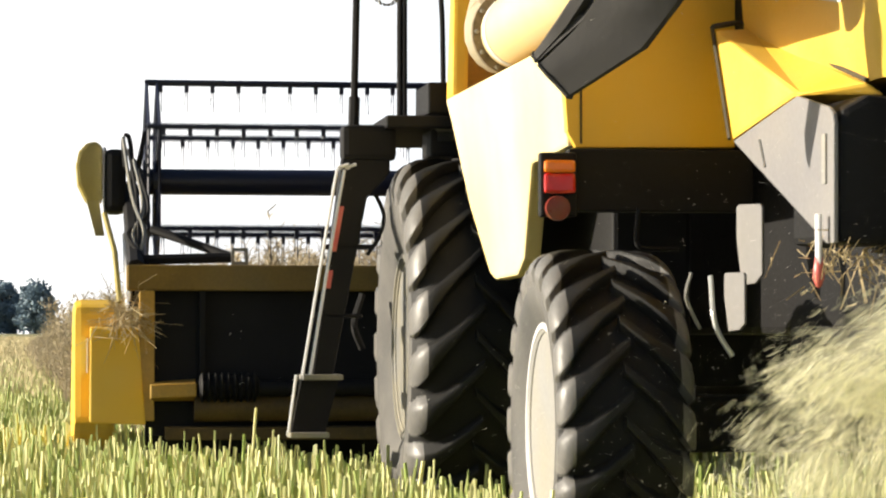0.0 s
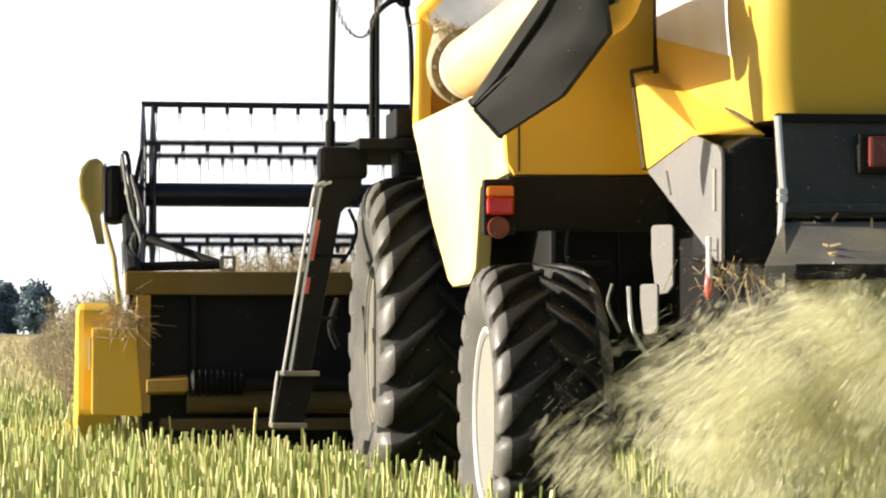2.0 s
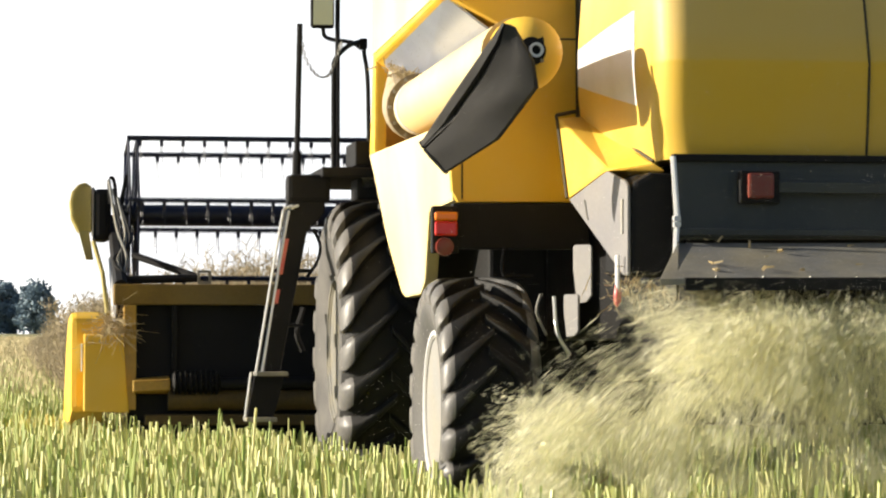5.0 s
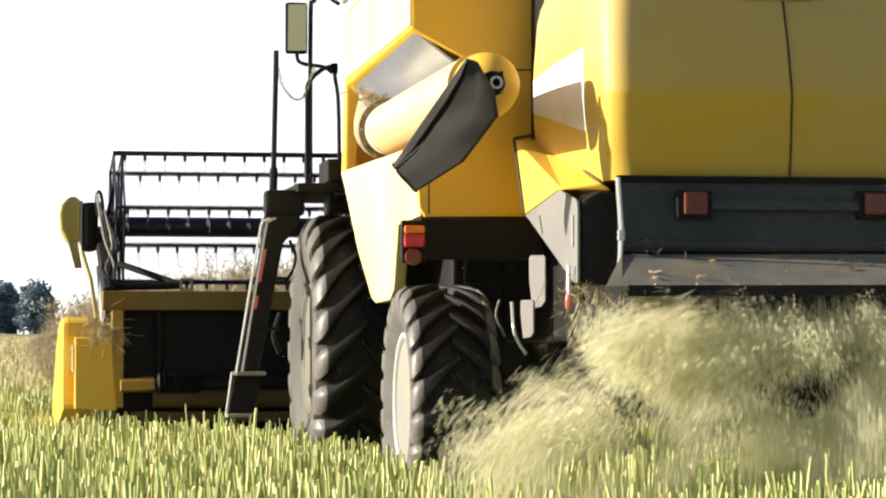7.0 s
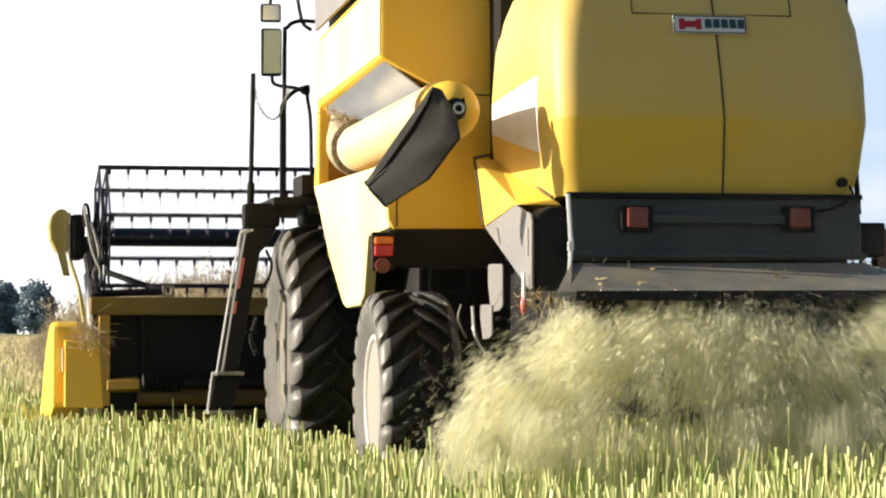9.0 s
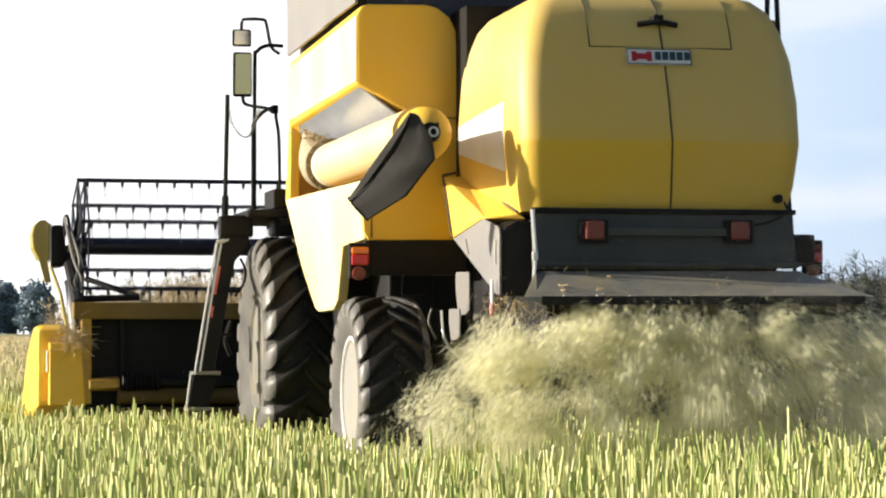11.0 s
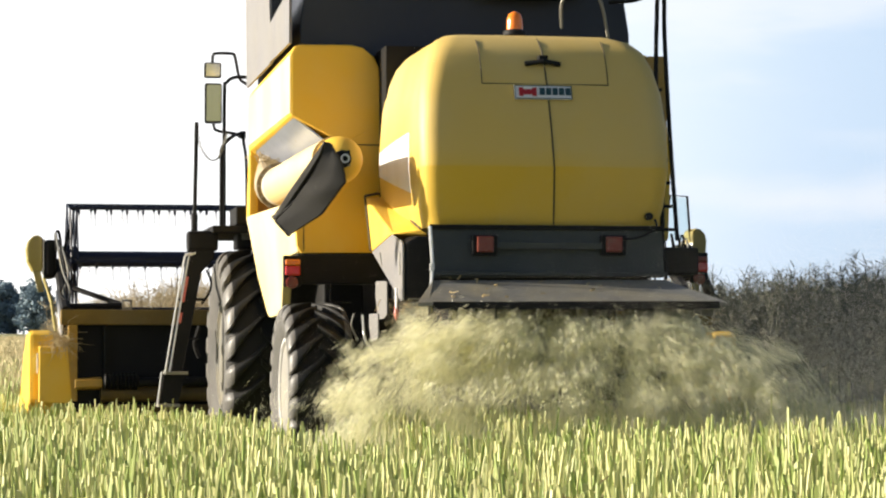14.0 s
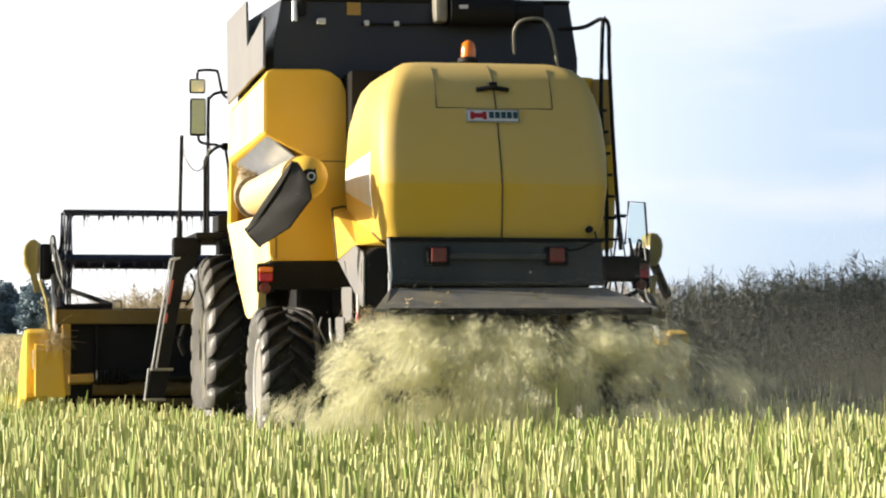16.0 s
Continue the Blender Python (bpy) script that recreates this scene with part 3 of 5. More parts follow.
def build_rear_skirt():
    skirt = part("rear_skirt", prism(bmesh.new(), [(-0.78, -2.03, 1.70), (0.79, -2.03, 1.71), (0.79, -2.09, 1.37), (-0.78, -2.09, 1.36)],
                                     [(-0.78, -1.97, 1.70), (0.79, -1.97, 1.71), (0.79, -2.03, 1.37), (-0.78, -2.03, 1.36)]), SKIRT, machine,
                 "dark dusty plastic panel below the hood", bevel=0.012)
    part("ledge", boxed(-0.79, 0.80, -2.12, -2.05, 1.375, 1.405), SKIRT, skirt, bevel=0.006)
    part("lip", boxed(-0.79, 0.80, -2.055, -2.02, 1.685, 1.715), BLACK, skirt, bevel=0.006)
    for x, z in ((-0.43, 1.585), (0.44, 1.59)):
        bm = boxed(x - 0.085, x + 0.085, -2.10, -2.05, z - 0.075, z + 0.06)
        lamp = part("lamp_housing", bm, BLACK, skirt, bevel=0.008)
        part("lens", boxed(x - 0.055, x + 0.055, -2.125, -2.095, z - 0.055, z + 0.05), DULL_RED, lamp, "dust-covered red lamp", bevel=0.012)
    part("bracket", boxed(-0.35, 0.36, -2.105, -2.07, 1.555, 1.60), SKIRT, skirt, bevel=0.004)
    plate = part("deflector", prism(bmesh.new(), [(-0.78, -2.10, 1.345), (0.79, -2.10, 1.355), (1.06, -2.66, 1.195), (-0.98, -2.66, 1.185)],
                                    [(-0.78, -2.10, 1.33), (0.79, -2.10, 1.34), (1.06, -2.66, 1.17), (-0.98, -2.66, 1.16)]), STEEL, machine,
                 "worn grey sloping straw deflector plate", bevel=0.003)
    part("edge_strip", prism(bmesh.new(), [(-0.88, -2.675, 1.19), (1.0, -2.675, 1.20), (1.0, -2.64, 1.20), (-0.88, -2.64, 1.19)],
                             [(-0.88, -2.675, 1.14), (1.0, -2.675, 1.15), (1.0, -2.64, 1.15), (-0.88, -2.64, 1.14)]), BLACK, plate)
    for k in range(7):
        x = -0.6 + 0.22 * k
        part("vane", sheet([(x, -2.15, 1.32), (x + 0.12 * (k - 3) / 3, -2.62, 1.155), (x + 0.12 * (k - 3) / 3, -2.62, 1.08), (x, -2.15, 1.12)], (0.006, 0, 0)), BLACK, plate)
    for x in (-0.90, 0.98):
        s = -1 if x < 0 else 1
        part("side_plate", prism(bmesh.new(), [(0.78 * s, -2.10, 1.36), (x, -2.6, 1.20), (x, -2.6, 1.10), (0.78 * s, -2.10, 1.14)],
                                 [(0.78 * s + 0.006, -2.10, 1.36), (x + 0.006, -2.6, 1.20), (x + 0.006, -2.6, 1.10), (0.78 * s + 0.006, -2.10, 1.14)]), STEEL, plate)
    for k in range(9):
        x = -0.75 + 0.19 * k
        part("bolt", lathe(bmesh.new(), [(0, 0.001), (0, 0.008), (0.008, 0.006), (0.008, 0.001)], 6, "z"), STEEL, plate, place=(x, -2.655, 1.19))
    rng = np.random.default_rng(5)
    n = 20
    u, v = rng.random(n) ** 2.2 * 1.5 - 0.72, rng.random(n)
    base = np.stack([u, -2.12 - 0.5 * v, 1.345 - 0.15 * v + 0.012], axis=1)
    verts, faces = slivers(rng, base, np.stack([rng.normal(0, 1, n), rng.normal(0, 1, n), np.abs(rng.normal(0, 0.35, n))], axis=1),
                           rng.uniform(0.015, 0.05, n), rng.uniform(0.006, 0.02, n), 3, 0.6)
    ob = new("straw_bits", soup("straw_bits", verts, faces, STALK_DRY))
    ob.parent = plate
    tagged(ob, kind="stuff")
    bm = bar([(-0.80, -2.11, 1.70), (-0.785, -2.12, 1.45), (-0.80, -2.14, 1.27)], 0.012, 6)
    for z in (1.42, 1.445, 1.28):
        box(bm, -0.803, -0.775, -2.145, -2.11, z - 0.010, z + 0.010)
    part("latch_rod", bm, ALU, skirt, "bare metal latch rod")
    part("loom", bar(curve([(0.74, -2.02, 1.76), (0.73, -2.09, 1.70), (0.62, -2.10, 1.64), (0.50, -2.11, 1.62)]), 0.008, 5), BLACK, skirt)


build_rear_skirt()


def apron_x(y, z):
    return -1.425 + 0.022 * y + 0.075 * (2.0 - z)


def build_side_panels():
    """The left flank: an upper shell, the bay in which the unloading tube lies, a lower apron, and the rear face."""
    top = bmesh.new()
    sec = [(-1.445, 2.605), (-1.445, 3.05), (-1.42, 3.10), (-1.37, 3.115), (-1.0, 3.12), (-0.92, 3.10), (-0.84, 3.04), (-0.80, 2.96), (-0.78, 2.8), (-0.78, 2.52), (-1.06, 2.40), (-1.13, 2.44)]
    prism(top, [(x, -0.03, z) for x, z in sec], [(x + (0.10 if x < -1.3 else 0), 3.45, z) for x, z in sec])
    shell = part("upper_side_panel", top, YELLOW, machine, "glossy yellow upper side panel", bevel=0.018)
    rear = [(-0.775, 2.55), (-0.775, 2.02), (-0.80, 1.99), (-0.80, 1.975), (-0.80, 1.61), (-1.37, 1.605), (-1.40, 1.66), (-1.42, 1.95), (-1.10, 2.06), (-1.05, 2.30), (-1.06, 2.40)]
    part("rear_panel", prism(bmesh.new(), [(x, -0.03, z) for x, z in rear], [(x, 0.03, z) for x, z in rear]), YELLOW, machine, "yellow rear face of the side panel", bevel=0.006)
    # added thin sheet that carries the lit yellow over the panel's flank
    part("flank_light_skin", prism(bmesh.new(), [(-1.452, -0.02, 2.62), (-1.452, -0.02, 3.04), (-1.352, 3.45, 3.04), (-1.352, 3.45, 2.64)],
                             [(-1.447, -0.02, 2.62), (-1.447, -0.02, 3.04), (-1.347, 3.45, 3.04), (-1.347, 3.45, 2.64)]), FLANK_LIT, shell, "thin sheet on the yellow flank, sunlight put into its colour")
    part("seam", boxed(-1.06, -0.78, -0.036, -0.029, 2.388, 2.396), SEAM, shell)
    part("seam", boxed(-1.355, -1.348, -0.036, -0.029, 1.62, 2.0), SEAM, shell)
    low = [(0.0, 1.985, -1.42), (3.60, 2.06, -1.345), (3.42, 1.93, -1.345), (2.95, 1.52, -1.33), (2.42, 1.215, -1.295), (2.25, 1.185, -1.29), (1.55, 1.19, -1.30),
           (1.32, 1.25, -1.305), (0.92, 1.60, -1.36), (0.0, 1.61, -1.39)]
    # the apron takes the paler yellow, with sunlight in its colour
    part("side_apron", prism(bmesh.new(), [(apron_x(y, z), y, z) for y, z, x in low], [(apron_x(y, z) + 0.07, y, z) for y, z, x in low]), FLANK_LIT, machine, "yellow side apron tapering to a rounded tip, sunlight put into its colour", bevel=0.014)
    part("bay_floor", sheet([(-1.40, 0.0, 1.985), (-1.33, 3.6, 2.06), (-1.02, 3.6, 2.06), (-1.05, 0.0, 2.02)], (0, 0, -0.03)), YELLOW_DIRTY, machine)
    part("front_post", prism(bmesh.new(), [(-1.345, 3.40, 2.05), (-1.345, 3.62, 2.05), (-1.345, 3.45, 2.66), (-1.345, 3.34, 2.66)],
                             [(-1.27, 3.40, 2.05), (-1.27, 3.62, 2.05), (-1.27, 3.45, 2.66), (-1.27, 3.34, 2.66)]), YELLOW, machine, bevel=0.02)
    part("bay_roof_plate", prism(bmesh.new(), [(-1.425, 0.06, 2.60), (-1.345, 3.3, 2.615), (-1.08, 3.3, 2.36), (-1.11, 0.03, 2.355)],
                                 [(-1.42, 0.06, 2.61), (-1.34, 3.3, 2.625), (-1.075, 3.3, 2.37), (-1.105, 0.03, 2.365)]), GALV, machine, "pale satin sheet lining the tube bay")
    part("bay_wall", sheet([(-1.04, 0.05, 2.02), (-1.0, 3.6, 2.02), (-1.0, 3.6, 2.47), (-1.06, 0.05, 2.42)], (0.02, 0, 0)), YELLOW_DIRTY, machine)
    part("bay_front_wall", boxed(-1.30, -1.0, 3.58, 3.62, 2.0, 2.6), YELLOW_DIRTY, machine)
    # right flank, seen edge on past the hood
    sec = [(1.40, 1.72), (1.42, 2.3), (1.36, 2.9), (1.24, 3.10), (0.80, 3.12), (0.78, 1.72)]
    part("right_side_panel", prism(bmesh.new(), [(x, 0.1, z) for x, z in sec], [(x, 3.4, z) for x, z in sec]), YELLOW, machine, "yellow right side panel", bevel=0.03)
    part("louvre_panel", boxed(1.20, 1.36, -0.02, 0.09, 2.55, 3.08), YELLOW_DIRTY, machine, bevel=0.03)


build_side_panels()


def build_unloading_tube():
    pts = [(-1.262, 2.0, 2.215), (-1.295, 0.2, 2.20), (-1.335, -1.45, 2.18)]
    t = part("unloading_tube", bar(pts, 0.155, 28), PALE_TUBE, machine, "yellow unloading tube, paled by sunlight put into its colour", smooth=True)
    bm = lathe(bmesh.new(), [(-0.018, 0.15), (-0.018, 0.19), (0.018, 0.19), (0.018, 0.15)], 28, "y")
    ring = part("flange", bm, DIRT, t, "rusty ring flange", (-1.262, 1.99, 2.215))
    for k in range(12):
        a = 2 * math.pi * k / 12
        part("bolt", lathe(bmesh.new(), [(0, 0.001), (0, 0.011), (-0.014, 0.009), (-0.014, 0.001)], 6, "y"), STEEL, ring,
             place=(0.172 * math.cos(a), -0.018, 0.172 * math.sin(a)))
    part("band", bar([(-1.264, 1.90, 2.2145), (-1.2655, 1.82, 2.214)], 0.158, 28), WHITE, t, "pale worn band", smooth=True)
    part("elbow", bar(curve([(-1.262, 2.0, 2.215), (-1.25, 2.35, 2.23), (-1.22, 2.7, 2.29), (-1.16, 3.0, 2.42), (-1.12, 3.1, 2.55)]), 0.165, 20), DIRTY_TUBE, t, "dirty pale yellow elbow", smooth=True)
    part("dirt_crust", bar(curve([(-1.262, 2.12, 2.345), (-1.255, 2.35, 2.36), (-1.24, 2.62, 2.40), (-1.22, 2.9, 2.50)]), 0.055, 10, flat=(1.6, 0.7)), DIRT, t, "caked dirt and chaff on the elbow", smooth=True)
    rng = np.random.default_rng(3)
    n = 220
    y = rng.uniform(2.05, 3.0, n)
    base = np.stack([rng.normal(-1.25, 0.05, n), y, np.interp(y, (2.05, 2.5, 3.0), (2.37, 2.41, 2.54)) + rng.normal(0, 0.014, n)], axis=1)
    v, f = slivers(rng, base, rng.normal(0, 1, (n, 3)), rng.uniform(0.02, 0.07, n), rng.uniform(0.005, 0.016, n), 3, 0.5)
    ob = new("chaff_heap", soup("chaff_heap", v, f, STALK_DRY))
    ob.parent = t
    tagged(ob, kind="stuff")
    bm = bmesh.new()
    rings = []
    for k in range(9):
        a = k / 8 * math.pi / 2
        rings.append((-0.05 - 0.17 * math.sin(a), 0.152 * math.cos(a) + 0.001))
    lathe(bm, [(0.06, 0.153), (0.0, 0.160), *rings], 28, "y")
    cap = part("end_dome", bm, YELLOW, machine, "rounded yellow tube end", (-1.325, -1.58, 2.165), smooth=True)
    bm = lathe(bmesh.new(), [(0.02, 0.001), (0.02, 0.062), (-0.012, 0.058), (-0.02, 0.001)], 20, "y")
    part("pin_plate", bm, BLACK, cap, place=(-0.005, -0.212, -0.008))
    part("lever_plate", prism(bmesh.new(), [(-0.075, -0.215, 0.0), (0.045, -0.215, 0.055), (0.05, -0.215, -0.02), (-0.055, -0.215, -0.06)],
                              [(-0.075, -0.19, 0.0), (0.045, -0.19, 0.055), (0.05, -0.19, -0.02), (-0.055, -0.19, -0.06)]), BLACK, cap, bevel=0.006)
    bm = lathe(bmesh.new(), [(0.0, 0.020), (0.0, 0.031), (-0.022, 0.031), (-0.022, 0.020)], 18, "y", ends=False)
    part("pin", bm, ALU, cap, "bare steel pin collar", place=(0.008, -0.228, -0.006))
    for dx, dz in ((-0.05, 0.012), (-0.045, -0.04), (0.035, -0.05)):
        part("screw", lathe(bmesh.new(), [(0.0, 0.001), (0.0, 0.009), (-0.01, 0.008), (-0.01, 0.001)], 8, "y"), STEEL, cap, place=(dx, -0.222, dz))
    # the flat rubber sock that hangs folded from the tube's end: its two edges, station by station
    left = [(-1.463, -1.83, 2.269), (-1.504, -1.80, 2.206), (-1.575, -1.72, 2.093), (-1.645, -1.64, 1.98), (-1.702, -1.57, 1.883), (-1.756, -1.50, 1.793)]
    right = [(-1.407, -1.84, 2.249), (-1.333, -1.87, 2.109), (-1.315, -1.86, 1.998), (-1.371, -1.80, 1.914), (-1.456, -1.72, 1.79), (-1.656, -1.56, 1.656)]
    left, right = [[Vector(a).lerp(Vector(b), k / 3) for a, b in zip(edge, edge[1:]) for k in range(3)] + [Vector(edge[-1])] for edge in (left, right)]
    profile = ((0.0, 0.0), (0.03, 0.018), (0.15, 0.024), (0.19, 0.000), (0.21, 0.000), (0.25, 0.020), (0.45, 0.020), (0.62, 0.022), (0.80, 0.021), (0.96, 0.016),
               (1.0, 0.0), (0.85, -0.02), (0.6, -0.03), (0.35, -0.03), (0.12, -0.02))
    rows = len(left)
    bm = bmesh.new()
    rings = []
    for i in range(rows):
        s = i / (rows - 1)
        across = right[i] - left[i]
        along = left[min(i + 1, rows - 1)] - left[max(i - 1, 0)]
        face = along.cross(across).normalized()
        if face.y > 0:
            face = -face
        ring = []
        for u, d in profile:
            crumple = 0.006 * math.sin(7 * u + 5.5 * s) * math.sin(math.pi * u) + 0.003 * math.sin(19 * s + 5 * u)
            ring.append(bm.verts.new(left[i] + across * u + face * (d * (0.55 + 0.6 * math.sin(math.pi * min(s + 0.12, 1) * 0.8)) + crumple * (1 if 0 < u < 1 else 0))))
        rings.append(ring)
    n = len(profile)
    for a, b in zip(rings, rings[1:]):
        for k in range(n):
            bm.faces.new((a[k], a[(k + 1) % n], b[(k + 1) % n], b[k]))
    middle = sum((v.co for v in rings[-1]), Vector()) / n
    mouth = [bm.verts.new(middle + (v.co - middle) * 0.88) for v in rings[-1]]
    inside = sum((v.co for v in rings[-5]), Vector()) / n
    deep = [bm.verts.new(inside + (v.co - inside) * 0.6) for v in rings[-5]]
    for a, b in ((rings[-1], mouth), (mouth, deep)):
        for k in range(n):
            bm.faces.new((a[k], a[(k + 1) % n], b[(k + 1) % n], b[k]))
    bm.faces.new(deep)
    bm.faces.new(rings[0])
    sock = part("rubber_sock", bm, SOCK, machine, "black rubber discharge sock hanging folded", smooth=True)
    part("hem", bar([middle + (v.co - middle) * 1.0 for v in sock.data.vertices[(rows - 1) * n:rows * n]] + [sock.data.vertices[(rows - 1) * n].co], 0.007, 6), SOCK, sock)


build_unloading_tube()


def build_grain_tank():
    tank = part("grain_tank", prism(bmesh.new(), [(-1.36, 0.10, 3.05), (1.10, 0.10, 3.05), (1.10, 0.10, 3.25), (1.03, 0.10, 3.70), (-1.30, 0.10, 3.68), (-1.36, 0.10, 3.3)],
                                    [(-1.30, 3.2, 3.05), (1.10, 3.2, 3.05), (1.10, 3.2, 3.25), (1.03, 3.2, 3.80), (-1.30, 3.2, 3.80), (-1.30, 3.2, 3.3)]), TANK, machine,
                "dark blue-grey grain tank extension", bevel=0.01)
    # left side pieces are paler than the tank: the sun on them is painted
    part("side_flap", prism(bmesh.new(), [(-1.455, -0.005, 3.125), (-1.45, 0.02, 3.53), (-1.44, 1.4, 3.40), (-1.43, 1.4, 3.125)],
                            [(-1.435, 0.0, 3.125), (-1.43, 0.03, 3.53), (-1.42, 1.4, 3.40), (-1.41, 1.4, 3.125)]), GREY, tank, "folding side flap, sunlight put into its grey")
    part("side_sheet", prism(bmesh.new(), [(-1.425, 1.30, 3.12), (-1.425, 1.45, 3.82), (-1.40, 3.2, 3.85), (-1.38, 3.3, 3.12)],
                             [(-1.405, 1.30, 3.12), (-1.405, 1.45, 3.82), (-1.38, 3.2, 3.85), (-1.36, 3.3, 3.12)]), GREY, tank, "tank side sheet, sunlight put into its grey")
    # added black block that stands in for the shade in the hood gap
    part("hood_gap_dark_block", boxed(-0.80, 0.85, -0.35, 0.12, 1.9, 3.08), BLACK, tank)
    part("top_rim", bar([(-1.30, 0.09, 3.68), (1.03, 0.09, 3.70)], 0.018, 6), BLACK, tank)
    for x, w, z in ((-0.72, 0.055, 3.615), (0.30, 0.03, 3.55)):
        part("label", boxed(x - w, x + w, 0.088, 0.098, z - 0.05, z + 0.05), YELLOW_DIRTY, tank, "small yellow label plate")
    part("pipe_stub", bar([(-1.20, 0.02, 3.50), (-1.20, 0.04, 3.66)], 0.022, 8), ALU, tank)
    part("pipe_cap", bar([(-1.15, 0.05, 3.55), (-1.15, 0.05, 3.67)], 0.045, 10), BLACK, tank)
    part("hook", boxed(-1.02, -0.95, 0.03, 0.10, 3.48, 3.53), ALU, tank, bevel=0.01)
    part("hinge_bar", bar([(-0.66, 0.07, 3.49), (0.05, 0.07, 3.50)], 0.010, 6), BLACK, tank)
    for x in (-0.62, -0.38):
        part("hinge", boxed(x - 0.02, x + 0.02, 0.05, 0.10, 3.48, 3.52), ALU, tank, bevel=0.005)
    bm = lathe(bmesh.new(), [(0.0, 0.001), (0.0, 0.13), (0.5, 0.13), (0.52, 0.10), (0.75, 0.09), (0.75, 0.001)], 22, "x")
    part("air_filter", bm, BLACK, tank, "black air filter drum", (0.02, -0.06, 3.60), smooth=True)
    part("filter_clamp", boxed(-0.10, 0.0, -0.14, 0.05, 3.50, 3.72), STEEL, tank, bevel=0.03)
    part("badge", boxed(0.08, 0.15, -0.197, -0.188, 3.60, 3.63), WHITE, tank)
    part("inner_rail", bar(curve([(0.52, -0.20, 3.25), (0.50, -0.30, 3.42), (0.56, -0.33, 3.50), (0.72, -0.33, 3.51), (0.80, -0.30, 3.40), (0.86, -0.25, 3.15)]), 0.013, 7), STEEL, tank)


build_grain_tank()


def build_chassis():
    part("chassis", boxed(-0.55, 0.60, -1.45, 3.4, 0.95, 1.98), BLACK, machine, "black underbody", bevel=0.03)
    part("valance", boxed(-1.40, -0.74, -0.06, 0.02, 1.38, 1.60), BLACK, machine, "black steel valance", bevel=0.008)
    part("inner_wall", boxed(-1.10, -0.80, 0.7, 3.3, 0.9, 2.0), BLACK, machine, bevel=0.02)
    bm = boxed(-1.10, 1.10, -0.10, 0.12, 0.54, 0.74)
    part("rear_axle", bm, BLACK, machine, "black steel rear axle beam", bevel=0.02)
    part("front_axle", boxed(-1.0, 1.0, 3.55, 3.95, 0.70, 1.10), BLACK, machine, bevel=0.03)
    part("chopper_box", boxed(-0.70, 0.72, -1.95, -1.40, 1.20, 1.70), BLACK, machine, "black straw chopper housing", bevel=0.02)
    part("tow_frame", boxed(-0.6, 0.6, -1.7, 0.0, 0.80, 0.98), BLACK, machine, bevel=0.02)
    part("conduit", bar(curve([(-1.16, -0.10, 1.39), (-1.17, -0.11, 1.28), (-1.14, -0.11, 1.25), (-1.02, -0.10, 1.25)]), 0.009, 6), BLACK, machine)
    # left tail lamp on its bracket
    for s, z in ((-1, 0.0), (1, 0.04)):
        x = -1.44 if s < 0 else 1.58
        holder = part("tail_lamp", boxed(x - 0.065, x + 0.065, -0.09, -0.03, 1.36 + z, 1.585 + z), BLACK, machine, "orange and red tail lamp cluster", bevel=0.01)
        part("indicator", boxed(x - 0.055, x + 0.055, -0.125, -0.09, 1.512 + z, 1.556 + z), ORANGE if s < 0 else DULL_RED, holder, "indicator lens", bevel=0.012)
        part("brake_lens", boxed(x - 0.055, x + 0.055, -0.125, -0.09, 1.440 + z, 1.511 + z), RED, holder, "red brake lens", bevel=0.012)
        bm = lathe(bmesh.new(), [(0.0, 0.001), (0.0, 0.045), (-0.02, 0.042), (-0.026, 0.001)], 20, "y")
        part("reflector", bm, DULL_RED, holder, "round red reflector", (x - 0.005, -0.09, 1.39 + z), smooth=True)
    # box and ladder on the right
    part("battery_box", boxed(0.86, 1.505, -0.35, -0.10, 1.45, 1.65), BLACK, machine, "dark box beside the rear ladder", bevel=0.02)
    part("hose", bar(curve([(0.84, -1.75, 1.66), (0.88, -1.80, 1.45), (0.85, -1.82, 1.33), (0.80, -1.8, 1.30)]), 0.012, 6), BLACK, machine)
    lad = part("rear_ladder", bar(curve([(1.24, -0.30, 1.50), (1.24, -0.30, 2.2), (1.20, -0.30, 2.80), (1.21, -0.30, 3.40), (1.215, -0.30, 3.50), (1.19, -0.28, 3.525), (1.08, -0.20, 3.47), (0.90, -0.1, 3.46)], 4), 0.017, 7), BLACK, machine,
               "black tubular rear ladder", smooth=True)
    part("rail", bar(curve([(1.36, -0.28, 1.70), (1.30, -0.30, 2.5), (1.265, -0.30, 3.2), (1.262, -0.30, 3.47), (1.22, -0.30, 3.54)], 4), 0.017, 7), BLACK, lad)
    for k in range(7):
        z = 1.78 + 0.17 * k
        part("rung", boxed(1.22, 1.33 - 0.015 * k, -0.32, -0.27, z - 0.01, z + 0.012), BLACK, lad)


build_chassis()


